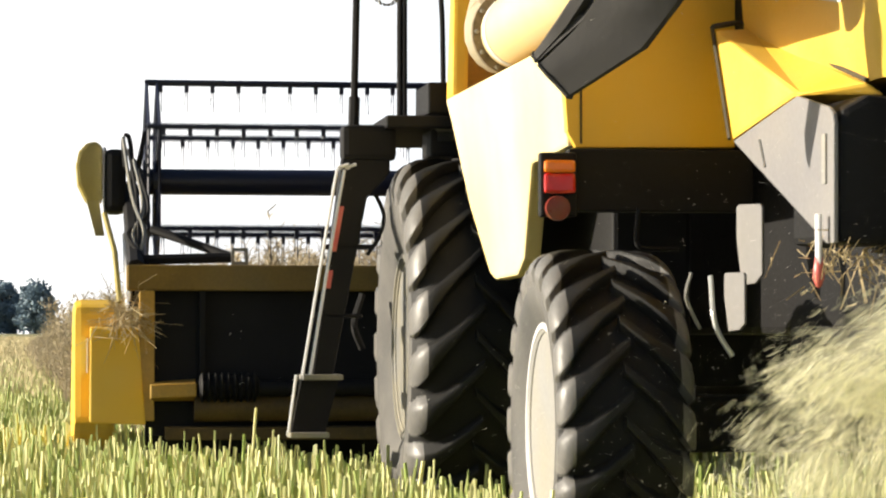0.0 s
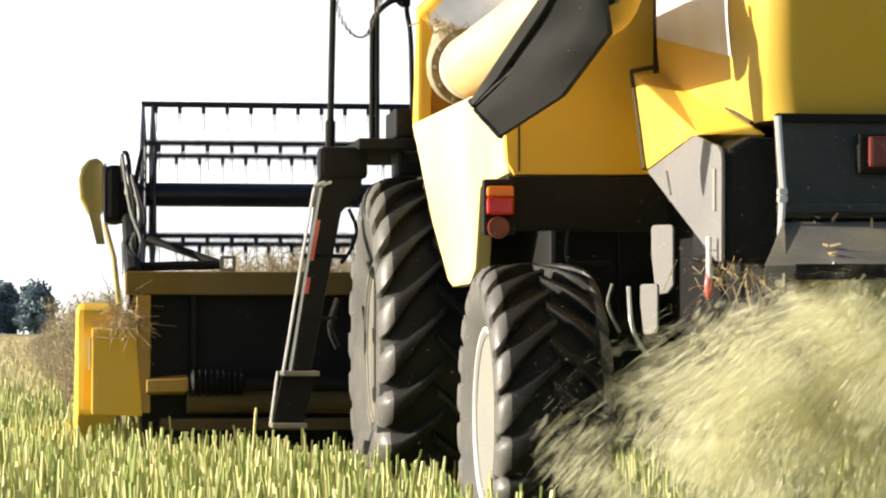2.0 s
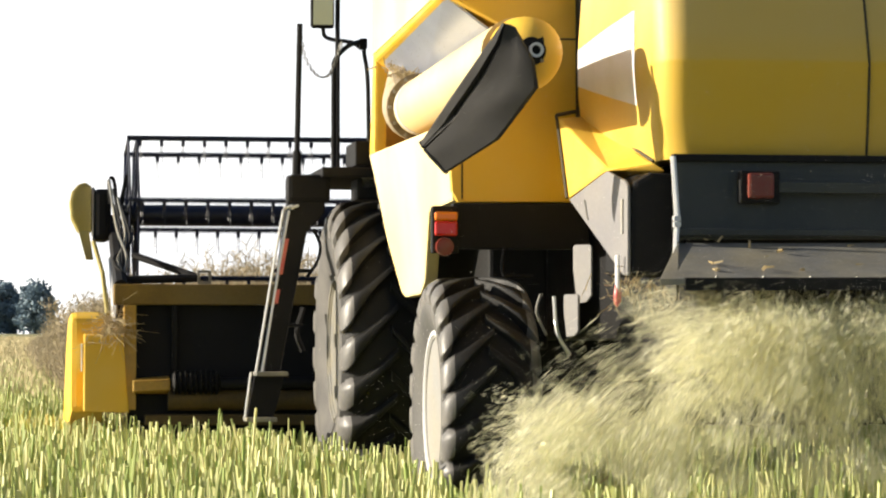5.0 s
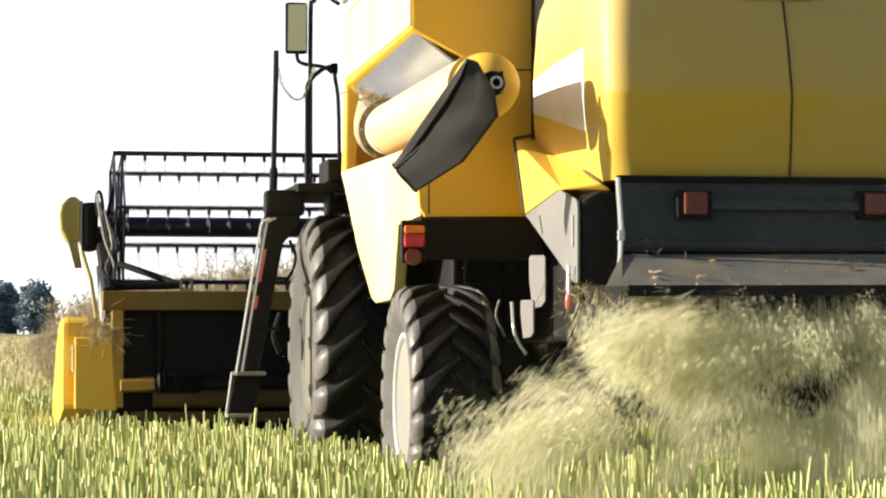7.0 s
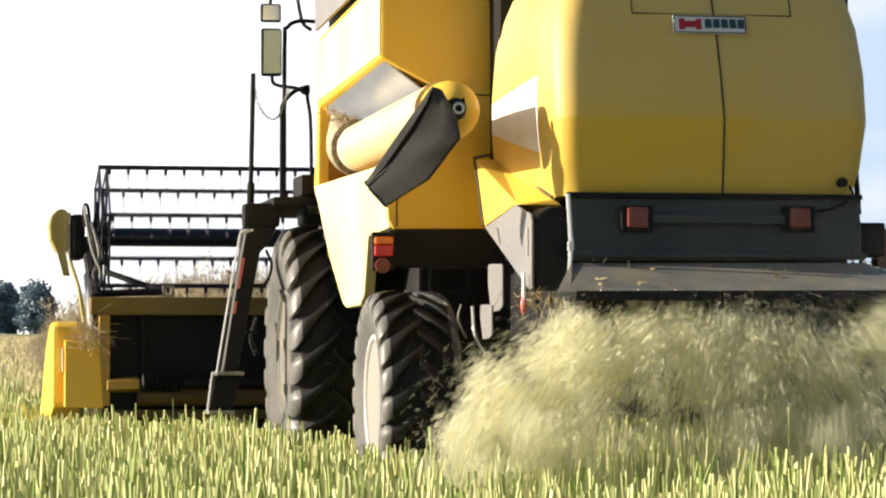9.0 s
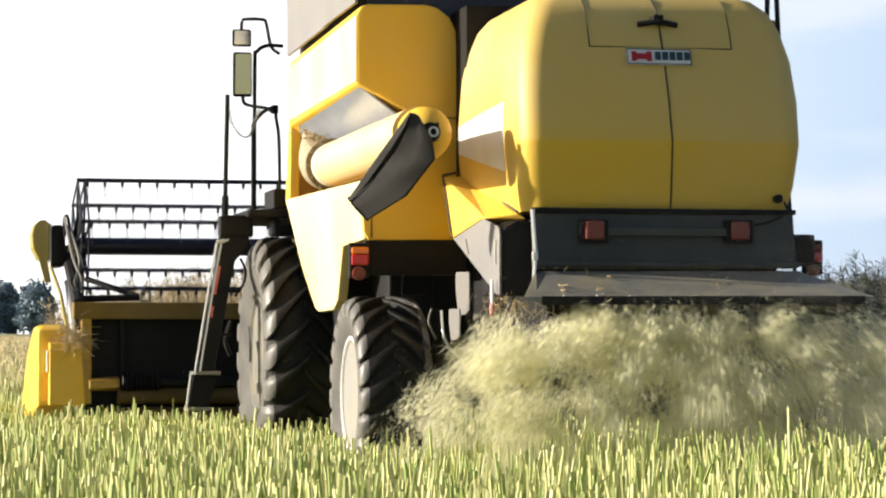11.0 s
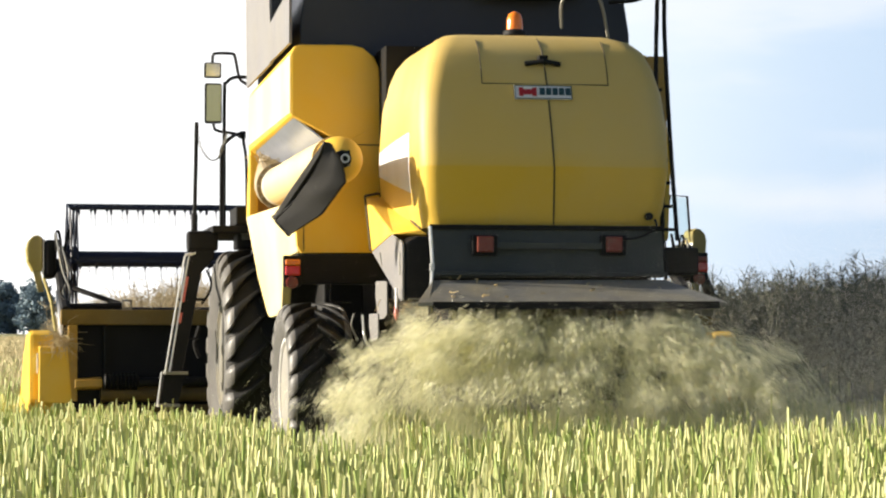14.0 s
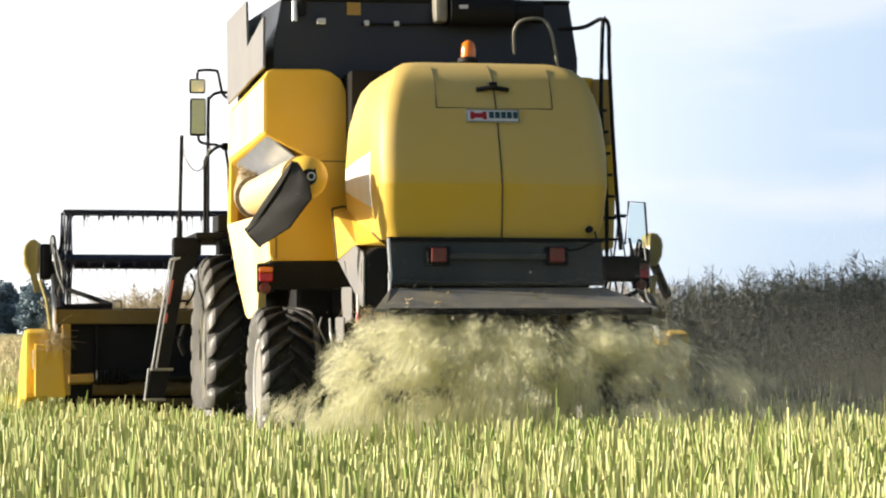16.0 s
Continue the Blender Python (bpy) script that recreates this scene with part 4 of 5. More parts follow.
def build_rear_shield():
    """The wheel-side shield below the hood: yellow cap, grey cheek, black back."""
    x0 = -0.955
    cap = bmesh.new()
    a = [cap.verts.new(q) for q in ((x0, -0.40, 1.985), (x0, -0.66, 1.595), (x0, -1.51, 1.676), (-0.80, -1.74, 1.696), (-0.80, -1.1, 1.83), (-0.80, -0.7, 1.94), (-0.80, -0.30, 2.004),
                                    (-0.74, -0.30, 1.60), (-0.74, -1.74, 1.66))]
    for f in ((0, 1, 2), (0, 2, 3, 4, 5, 6), (0, 6, 7, 1), (1, 7, 8, 2), (2, 8, 3), (6, 5, 4, 3, 8, 7)):
        cap.faces.new([a[i] for i in f])
    cap = part("shield_cap", cap, YELLOW, machine, "yellow sloping shield cap", bevel=0.014, width_limit=12)
    part("seam", bar(curve([(-0.80, -0.27, 2.012), (-0.805, -0.7, 1.95), (-0.805, -1.1, 1.842), (-0.80, -1.74, 1.703)]), 0.008, 5), SEAM, cap)
    part("seam", bar([(x0 - 0.002, -0.36, 2.0), (x0 - 0.002, -0.62, 1.60)], 0.008, 5), SEAM, cap)
    part("seam", bar([(x0, -0.37, 2.0), (-0.86, -0.30, 2.022), (-0.80, -0.27, 2.012)], 0.010, 5), SEAM, cap)
    cheek = [(-0.665, 1.590), (-1.86, 1.215), (-1.935, 1.215), (-1.94, 1.56), (-1.925, 1.59), (-1.88, 1.612), (-1.51, 1.672)]
    side = part("shield_cheek", prism(bmesh.new(), [(x0, y, z) for y, z in cheek], [(x0 + 0.014, y, z) for y, z in cheek]), GREY, machine, "pale grey angular shield", bevel=0.004)
    # the black bulged box behind the cheek
    back = [(x0 + 0.018, 1.225), (x0 + 0.018, 1.57), (x0 + 0.03, 1.612), (-0.85, 1.655), (-0.755, 1.65), (-0.72, 1.60), (-0.705, 1.36), (-0.80, 1.215)]
    part("shield_back", prism(bmesh.new(), [(x, -1.93, z - 0.01) for x, z in back], [(x + 0.008, -1.35, z) for x, z in back]), BLACK, machine, "black bulged guard", bevel=0.022)
    part("marker_strip", boxed(x0 - 0.006, x0, -1.865, -1.825, 1.39, 1.535), RIM, side, "pale marker strip")
    part("weld", bar([(x0 - 0.004, -1.05, 1.57), (x0 - 0.004, -1.12, 1.48)], 0.004, 4), STEEL, side)
    m = part("side_marker", bar(curve([(-0.985, -1.88, 1.30), (-0.985, -1.88, 1.20), (-0.985, -1.88, 1.15)]), 0.014, 10, flat=(1, 0.7)), WHITE, machine, "white and red drop-shaped side marker", smooth=True)
    lens = [(0.02, 0.001), (0.03, 0.010), (0.05, 0.017), (0.075, 0.016), (0.11, 0.011), (0.12, 0.001)]
    part("lens", lathe(bmesh.new(), [(1.065 + a, r) for a, r in lens], 14, "z"), PINK, m, "faded red marker lens", (-0.985, -1.88, 0.0), smooth=True)
    # two hanging plates, turned outward
    shape = [(-0.066, 0.0), (-0.056, 0.012), (0.056, 0.012), (0.066, 0.0), (0.066, -0.225), (0.03, -0.255), (-0.04, -0.262), (-0.066, -0.10)]
    for name, at, k in (("flap", (-0.862, -0.50, 1.378), 1.0), ("lower_flap", (-0.925, -0.55, 1.150), 0.80)):
        plate = part(name, sheet([(x * k * 0.8, 0, z * (0.72 if k < 1 else 1)) for x, z in shape], (0, 0.014, 0)), GREY, machine, "pale grey hanging plate", at, bevel=0.004)
        plate.rotation_euler = (0, 0, radians(-48))
    rng = np.random.default_rng(51)
    n = 110
    base = np.stack([rng.normal(-0.86, 0.09, n), rng.normal(-1.80, 0.10, n), rng.normal(1.17, 0.035, n)], axis=1)
    v, f = slivers(rng, base, np.stack([rng.normal(0, 0.7, n), rng.normal(-0.2, 0.5, n), rng.normal(-0.6, 0.6, n)], axis=1), rng.gamma(2.0, 0.025, n) + 0.02, rng.uniform(0.003, 0.006, n), 3, 0.6)
    tuft = new("hanging_straw", soup("hanging_straw", v, f, STALK_DRY))
    tuft.parent = side
    tagged(tuft, "tangled straw hanging below the guard", kind="stuff")
    part("flap_rod", bar(curve([(-0.995, -0.5, 1.15), (-0.985, -0.5, 1.02), (-0.965, -0.5, 0.95), (-0.92, -0.5, 0.88)]), 0.009, 6), ALU, machine)
    part("brake_line", bar(curve([(-1.05, -0.45, 1.16), (-1.068, -0.45, 1.09), (-1.05, -0.45, 1.03), (-1.02, -0.45, 0.97)]), 0.007, 5), STEEL, machine)


build_rear_shield()


# ---------------------------------------------------------------- wheels
def build_wheel(name, x, y, radius, width, rim_radius, lugs, label, paint):
    """A drive wheel: the rim turns with its tyre; the tyre carries slanted lugs in two rows."""
    bm = bmesh.new()
    w = width / 2
    prof = [(w * 0.78, rim_radius * 0.99), (w * 0.84, rim_radius * 1.03), (w * 0.80, rim_radius * 0.93), (w * 0.50, rim_radius * 0.88), (w * 0.12, rim_radius * 0.82),
            (w * 0.08, rim_radius * 0.45), (w * 0.25, rim_radius * 0.35), (w * 0.25, 0.001)]
    prof = [(-a, r) for a, r in prof]
    lathe(bm, prof[::-1], 40)
    prof2 = [(w * 0.78, rim_radius * 0.99), (w * 0.5, rim_radius * 0.86), (w * 0.2, rim_radius * 0.84), (w * 0.2, 0.001)]
    lathe(bm, prof2, 40)
    wheel = part(name, bm, paint, machine, label, (x, y, radius), smooth=True)
    part("rim_edge", lathe(bmesh.new(), [(-w * 0.80, rim_radius * 0.955), (-w * 0.845, rim_radius * 0.97), (-w * 0.845, rim_radius * 1.02), (-w * 0.80, rim_radius * 1.03)], 48, ends=False), WHITE if paint is RIM else STEEL, wheel,
         "pale rim edge", smooth=True)
    for k in range(8):
        a = 2 * math.pi * k / 8
        part("bolt", lathe(bmesh.new(), [(0, 0.001), (0, 0.018), (-0.03, 0.016), (-0.03, 0.001)], 6), STEEL, wheel,
             place=(-w * 0.25, rim_radius * 0.27 * math.cos(a), rim_radius * 0.27 * math.sin(a)))
    bm = bmesh.new()
    carc = radius - 0.05
    h = carc - rim_radius
    prof = [(0.78, rim_radius * 0.98), (0.86, rim_radius + 0.10 * h), (0.97, rim_radius + 0.38 * h), (1.0, rim_radius + 0.58 * h), (0.97, carc - 0.31 * h), (0.88, carc - 0.19 * h),
            (0.72, carc - 0.085 * h), (0.45, carc - 0.02 * h), (0, carc + 0.004)]
    prof = [(-a, r) for a, r in prof] + [(a, r) for a, r in prof[-2::-1]]
    full = [(a * w, r) for a, r in prof]
    lathe(bm, full[4:-4], 72, ends=False)
    for side in (full[:5], full[-5:]):
        part("sidewall", lathe(bmesh.new(), side, 72, ends=False), SIDEWALL, wheel, "dusty tyre sidewall, sunlight added to its grey", smooth=True)
    part("tyre", bm, RUBBER, wheel, "black dusty tractor tyre with slanted lugs", smooth=True)
    # lugs: each a bent bar from the shoulder to just past the middle
    for s in (-1, 1):
        bm = bmesh.new()
        sweep = 1.25 * 2 * math.pi / lugs
        secs = []
        for u, rr, half in ((1.0, radius - 0.52 * h, 0.036), (1.02, radius - 0.36 * h, 0.064), (0.98, radius - 0.23 * h, 0.078), (0.90, radius - 0.13 * h, 0.078), (0.78, radius - 0.06 * h, 0.066), (0.62, radius - 0.02 * h, 0.046), (0.30, radius, 0.027), (-0.06, radius, 0.021)):
            ang = sweep * (1 - u) * 0.9 * LEAN
            lowr = rr - 0.085 if u > 0.9 else rr - 0.075
            half_a = half * (0.5 + 0.56 * radius) / radius
            px = s * u * w
            inx = s * (u - 0.06) * w if u > 0.9 else px
            ring = []
            for da, r_, xx in ((-half_a * 1.35, lowr, inx), (-half_a, rr - 0.006, px), (-half_a * 0.7, rr, px), (half_a * 0.7, rr, px), (half_a, rr - 0.006, px), (half_a * 1.35, lowr, inx)):
                ring.append(bm.verts.new((xx, r_ * math.cos(ang + da), r_ * math.sin(ang + da))))
            secs.append(ring)
        for p, q in zip(secs, secs[1:]):
            for i in range(5):
                bm.faces.new((p[i], p[i + 1], q[i + 1], q[i]))
        bm.faces.new(secs[0])
        bm.faces.new(secs[-1][::-1])
        first = part("lug", bm, LUG_END_LIT, wheel, smooth=True)
        first.data.materials.append(LUG_SHADED)
        # outer ends keep the sunlit copy, the inner bar gets the shaded one
        for face in first.data.polygons:
            face.material_index = int(abs(face.center.x) < 0.83 * w)
        for k in range(lugs):
            lug = first if k == 0 else new("lug", first.data)
            lug.parent = wheel
            lug.rotation_euler = (2 * math.pi * (k + (0.5 if s > 0 else 0)) / lugs, 0, 0)
    return wheel


LEAN = -1     # the way the lugs slant
FRONT_R, REAR_R = 0.895, 0.625
wheels = [(build_wheel("front_wheel", -1.285, 3.75, FRONT_R, 0.60, 0.43, 21, "large drive wheel with a lugged tyre", STEEL), FRONT_R),
          (build_wheel("front_wheel", 1.285, 3.75, FRONT_R, 0.60, 0.43, 21, "large drive wheel with a lugged tyre", STEEL), FRONT_R),
          (build_wheel("rear_wheel", -1.29, 0.0, REAR_R, 0.46, 0.36, 21, "smaller steering wheel with a pale rim", RIM), REAR_R),
          (build_wheel("rear_wheel", 1.30, 0.0, REAR_R, 0.46, 0.36, 21, "smaller steering wheel with a pale rim", RIM), REAR_R)]


# ---------------------------------------------------------------- cab, platform, ladder, mirrors
def build_cab():
    cab = part("cab", boxed(-0.95, 0.95, 3.62, 3.72, 1.95, 3.75), TANK, machine, "dark cab behind the grain tank", bevel=0.04)
    part("roof", boxed(-1.05, 1.05, 3.6, 5.5, 3.62, 3.80), YELLOW, cab, "yellow cab roof", bevel=0.05)
    part("floor_pan", boxed(-0.95, 0.95, 3.6, 5.3, 1.88, 2.0), BLACK, cab, bevel=0.02)
    for x in (-0.95, 0.91):
        for y in (3.70, 5.22):
            part("pillar", boxed(x, x + 0.05, y, y + 0.06, 1.98, 3.64), BLACK, cab, bevel=0.01)
        part("window", boxed(x + 0.015, x + 0.03, 3.77, 5.22, 2.05, 3.62), GLASS, cab)
    part("window", boxed(-0.89, 0.90, 5.24, 5.26, 2.05, 3.62), GLASS, cab)
    plat = part("platform", boxed(-1.62, -0.96, 3.68, 5.2, 1.93, 1.99), BLACK, machine, "black cab access platform", bevel=0.01)
    part("tool_box", boxed(-1.42, -1.08, 3.70, 4.2, 2.00, 2.15), BLACK, plat, bevel=0.012)
    part("bracket", boxed(-1.40, -1.20, 3.75, 4.1, 1.80, 1.93), BLACK, plat, bevel=0.012)
    part("bracket", boxed(-1.38, -1.28, 3.75, 4.0, 1.86, 1.99), STEEL, plat, bevel=0.012)
    part("pole", bar([(-1.72, 4.26, 1.90), (-1.70, 4.26, 2.91)], 0.018, 8), BLACK, plat, "black gate pole", smooth=True)
    part("pole_sleeve", bar([(-1.72, 4.26, 1.92), (-1.715, 4.26, 2.12)], 0.028, 8), BLACK, plat)
    # chain from the pole to the rail
    chain = bmesh.new()
    pts = curve([(-1.70, 4.26, 2.86), (-1.66, 4.30, 2.70), (-1.58, 4.36, 2.60), (-1.50, 4.44, 2.61), (-1.44, 4.55, 2.72), (-1.40, 4.6, 2.84)], 7)
    for i, (p, q) in enumerate(zip(pts, pts[1:])):
        d = (q - p) * 0.3
        o = Vector((0.009, 0, 0)) if i % 2 else Vector((0, 0.009, 0.004))
        tube(chain, [p - d + o, p + d * 3 + o], 0.004, 4)
        tube(chain, [p - d - o, p + d * 3 - o], 0.004, 4)
    part("chain", chain, STEEL, plat, "small steel safety chain")
    part("hand_rail", bar(curve([(-1.45, 4.6, 1.95), (-1.45, 4.6, 2.6), (-1.44, 4.62, 2.72), (-1.35, 4.75, 2.82), (-1.24, 5.0, 2.88)], 5), 0.016, 8), BLACK, plat, smooth=True)
    part("hand_rail", bar(curve([(-1.38, 5.0, 1.95), (-1.38, 5.0, 3.2), (-1.36, 5.0, 3.33), (-1.28, 5.0, 3.38), (-1.15, 5.0, 3.38)], 5), 0.016, 8), BLACK, plat, smooth=True)
    part("hand_rail", bar(curve([(-1.18, 4.95, 1.95), (-1.19, 4.95, 2.6), (-1.21, 4.98, 2.80), (-1.21, 5.0, 2.9)], 5), 0.014, 8), BLACK, plat, smooth=True)
    part("rail_knob", boxed(-1.24, -1.19, 4.97, 5.03, 2.83, 2.90), BLACK, plat, bevel=0.01)
    arm = part("mirror_arm", bar(curve([(-1.48, 5.05, 3.40), (-1.48, 5.05, 3.56), (-1.45, 5.05, 3.595), (-1.31, 5.05, 3.595), (-1.28, 5.05, 3.56), (-1.24, 5.05, 3.38), (-1.17, 5.05, 3.32)], 5), 0.014, 7), BLACK, machine, smooth=True)
    part("lower_stay", bar(curve([(-1.47, 5.05, 2.98), (-1.46, 5.05, 2.92), (-1.40, 5.05, 2.895), (-1.28, 5.05, 2.88), (-1.22, 5.05, 2.84)], 5), 0.014, 7), BLACK, arm, smooth=True)
    big = part("mirror", boxed(-1.555, -1.400, 5.00, 5.05, 2.965, 3.325), BLACK, arm, "tall rear-view mirror", bevel=0.02)
    part("mirror_glass", sheet([(-1.540, 4.996, 2.985), (-1.415, 4.974, 2.985), (-1.415, 4.948, 3.305), (-1.540, 4.970, 3.305)], (0, 0.003, 0)), MIRROR, big)
    small = part("mirror", boxed(-1.56, -1.405, 5.00, 5.05, 3.37, 3.51), BLACK, arm, "small wide-angle mirror", bevel=0.02)
    part("mirror_glass", sheet([(-1.545, 4.996, 3.385), (-1.42, 4.990, 3.385), (-1.42, 4.980, 3.495), (-1.545, 4.986, 3.495)], (0, 0.003, 0)), MIRROR, small)


build_cab()


def build_ladder():
    lad = part("access_ladder", prism(bmesh.new(), [(-1.80, 3.80, 1.92), (-1.59, 3.80, 1.90), (-1.59, 3.80, 1.72), (-1.70, 3.80, 1.60), (-1.86, 3.80, 0.76), (-1.96, 3.80, 0.76)],
                                      [(-1.80, 3.90, 1.92), (-1.59, 3.90, 1.90), (-1.59, 3.90, 1.72), (-1.70, 3.90, 1.60), (-1.86, 3.90, 0.76), (-1.96, 3.90, 0.76)]), BLACK, machine,
               "black access ladder with pale side rails", bevel=0.01)
    part("pivot", boxed(-1.82, -1.56, 3.78, 3.95, 1.78, 1.95), BLACK, lad, bevel=0.03)
    for dy, dx in ((0.0, 0.0), (0.0, 0.035)):
        part("side_rail", bar(curve([(-1.79 + dx, 3.77, 1.76), (-1.83 + dx, 3.77, 1.74), (-1.86 + dx, 3.77, 1.66), (-2.01 + dx, 3.76, 0.76)], 5), 0.0085, 6), ALU, lad, "bare metal hand rail", smooth=True)
    part("reflector", prism(bmesh.new(), [(-1.838, 3.79, 1.56), (-1.811, 3.79, 1.56), (-1.849, 3.79, 1.345), (-1.878, 3.79, 1.345)], [(-1.838, 3.78, 1.56), (-1.811, 3.78, 1.56), (-1.849, 3.78, 1.345), (-1.878, 3.78, 1.345)]), PINK, lad, "faded red reflector strip")
    part("reflector", prism(bmesh.new(), [(-1.888, 3.79, 1.255), (-1.863, 3.79, 1.255), (-1.876, 3.79, 1.17), (-1.901, 3.79, 1.17)], [(-1.888, 3.78, 1.255), (-1.863, 3.78, 1.255), (-1.876, 3.78, 1.17), (-1.901, 3.78, 1.17)]), PINK, lad, "faded red reflector strip")
    foot = part("fold_down_step", prism(bmesh.new(), [(-2.01, 3.80, 0.75), (-1.83, 3.80, 0.75), (-1.90, 3.80, 0.48), (-2.06, 3.80, 0.48)], [(-2.01, 3.84, 0.75), (-1.83, 3.84, 0.75), (-1.90, 3.84, 0.48), (-2.06, 3.84, 0.48)]), BLACK, lad)
    part("step", boxed(-2.01, -1.82, 3.72, 3.98, 0.735, 0.762), STEEL, lad, bevel=0.006)
    part("step", boxed(-2.07, -1.885, 3.72, 3.98, 0.462, 0.488), STEEL, lad, bevel=0.006)
    part("step", boxed(-1.95, -1.72, 3.80, 3.98, 1.03, 1.05), BLACK, lad, bevel=0.006)
    part("step", boxed(-1.90, -1.66, 3.80, 3.98, 1.36, 1.38), BLACK, lad, bevel=0.006)
    part("stay", bar([(-2.04, 3.76, 0.76), (-2.075, 3.76, 0.49)], 0.008, 6), ALU, lad)
    part("hose", bar(curve([(-1.66, 3.8, 1.62), (-1.62, 3.8, 1.52), (-1.64, 3.8, 1.42), (-1.70, 3.8, 1.33)], 5), 0.010, 6), BLACK, lad, smooth=True)
    part("coupling", bar(curve([(-1.68, 4.2, 1.15), (-1.72, 4.2, 1.0), (-1.68, 4.2, 0.88)], 5), 0.018, 6), BLACK, lad, smooth=True)


build_ladder()


# ---------------------------------------------------------------- header and reel
HX0, HX1 = -2.80, 3.18
REEL_Y, REEL_Z, REEL_R = 6.70, 1.82, 0.565


def build_header():
    hdr = part("header", prism(bmesh.new(), [(HX0 + 0.1, 5.42, 1.18), (HX0 + 0.1, 5.36, 0.42), (HX0 + 0.1, 5.60, 0.24), (HX0 + 0.1, 5.62, 0.28), (HX0 + 0.1, 5.46, 0.5), (HX0 + 0.1, 5.46, 1.18)],
                               [(HX1 - 0.1, 5.42, 1.18), (HX1 - 0.1, 5.36, 0.42), (HX1 - 0.1, 5.60, 0.24), (HX1 - 0.1, 5.62, 0.28), (HX1 - 0.1, 5.46, 0.5), (HX1 - 0.1, 5.46, 1.18)]), BLACK, machine,
               "wide black and yellow cutting header")
    part("top_beam", boxed(HX0, HX1, 5.30, 5.46, 1.18, 1.315), BROWN_SHADED, hdr, "dirty yellow top beam, shade put into its brown", bevel=0.012)
    part("floor_sheet", boxed(HX0 + 0.05, HX1 - 0.05, 5.6, 7.0, 0.20, 0.24), STEEL, hdr)
    part("lower_tube", bar([(-2.45, 5.28, 0.57), (3.1, 5.28, 0.57)], 0.075, 14), SHADE_BROWN, hdr, "yellow-brown cross tube, shade put into its dark colour", smooth=True)
    part("foot_rail", boxed(-2.60, 3.2, 5.24, 5.36, 0.40, 0.47), SHADE_BROWN, hdr, bevel=0.01)
    part("rib", boxed(-2.42, -2.39, 5.33, 5.42, 0.5, 1.18), BLACK, hdr)
    for x in (-1.1, 1.6, 2.4):
        part("rib", boxed(x, x + 0.03, 5.33, 5.42, 0.5, 1.18), BLACK, hdr)
    part("post", boxed(-2.735, -2.655, 5.29, 5.40, 0.50, 1.18), YELLOW_DIRTY, hdr, "yellow end post", bevel=0.008)
    part("gear_case", prism(bmesh.new(), [(-2.68, 5.18, 0.62), (-2.44, 5.18, 0.63), (-2.44, 5.18, 0.70), (-2.68, 5.18, 0.69)], [(-2.68, 5.36, 0.60), (-2.44, 5.36, 0.60), (-2.44, 5.36, 0.72), (-2.68, 5.36, 0.70)]), YELLOW_DIRTY, hdr, bevel=0.01)
    bm = bmesh.new()
    prof = [(0.0, 0.03)]
    for k in range(9):
        prof += [(0.005 + 0.034 * k, 0.060), (0.018 + 0.034 * k, 0.082), (0.031 + 0.034 * k, 0.060)]
    lathe(bm, [*prof, (0.32, 0.035)], 20)
    part("bellows", bm, BLACK, hdr, "black ribbed shaft guard", (-2.43, 5.22, 0.675), smooth=True)
    part("drive_shaft", bar([(-2.12, 5.22, 0.67), (-0.5, 5.22, 0.68)], 0.042, 12), BLACK, hdr, smooth=True)
    part("feeder_house", prism(bmesh.new(), [(-0.75, 3.6, 0.95), (0.75, 3.6, 0.95), (0.75, 3.6, 1.75), (-0.75, 3.6, 1.75)], [(-0.75, 5.36, 0.42), (0.75, 5.36, 0.42), (0.75, 5.36, 1.2), (-0.75, 5.36, 1.2)]), BLACK, machine, "black feeder house", bevel=0.02)
    lathe_bm = lathe(bmesh.new(), [(HX0 + 0.15, 0.001), (HX0 + 0.15, 0.2), (HX1 - 0.15, 0.2), (HX1 - 0.15, 0.001)], 24)
    part("auger", lathe_bm, STEEL, hdr, place=(0, 5.95, 0.58), smooth=True)
    # ends
    for s, x in ((-1, HX0), (1, HX1)):
        o = x
        prof = [(5.42, 1.10), (5.60, 1.135), (6.0, 1.12), (6.6, 0.95), (7.5, 0.42), (7.9, 0.15), (7.2, 0.15), (5.9, 0.40), (5.44, 0.48)]
        a = [(o + s * 0.05, y, z) for y, z in prof]
        b = [(o + s * 0.275, y, z) for y, z in prof]
        end = part("end_cover", prism(bmesh.new(), a, b), YELLOW, hdr, "yellow rounded end cover", bevel=0.04)
        part("rear_box", prism(bmesh.new(), [(o + s * 0.19, 5.28, 0.985), (o - s * 0.06, 5.28, 0.985), (o - s * 0.10, 5.28, 0.48), (o + s * 0.19, 5.28, 0.49)],
                               [(o + s * 0.19, 5.50, 0.995), (o - s * 0.06, 5.50, 0.995), (o - s * 0.10, 5.50, 0.48), (o + s * 0.19, 5.50, 0.49)]), YELLOW, hdr, "yellow belt guard box", bevel=0.01)
        part("white_patch", boxed(min(o + s * 0.20, o + s * 0.206), max(o + s * 0.20, o + s * 0.206), 5.34, 5.42, 0.75, 0.93), WHITE, end)
        # reel drive at the end
        box_part = part("reel_drive", boxed(min(o - s * 0.02, o + s * 0.10), max(o - s * 0.02, o + s * 0.10), 6.35, 6.75, 1.63, 1.985), BLACK, hdr, "dark reel drive housing", bevel=0.04)
        shape = [(0.11, 1.69), (0.11, 2.0), (0.15, 2.03), (0.20, 2.02), (0.245, 1.97), (0.26, 1.90), (0.25, 1.79), (0.20, 1.69)]
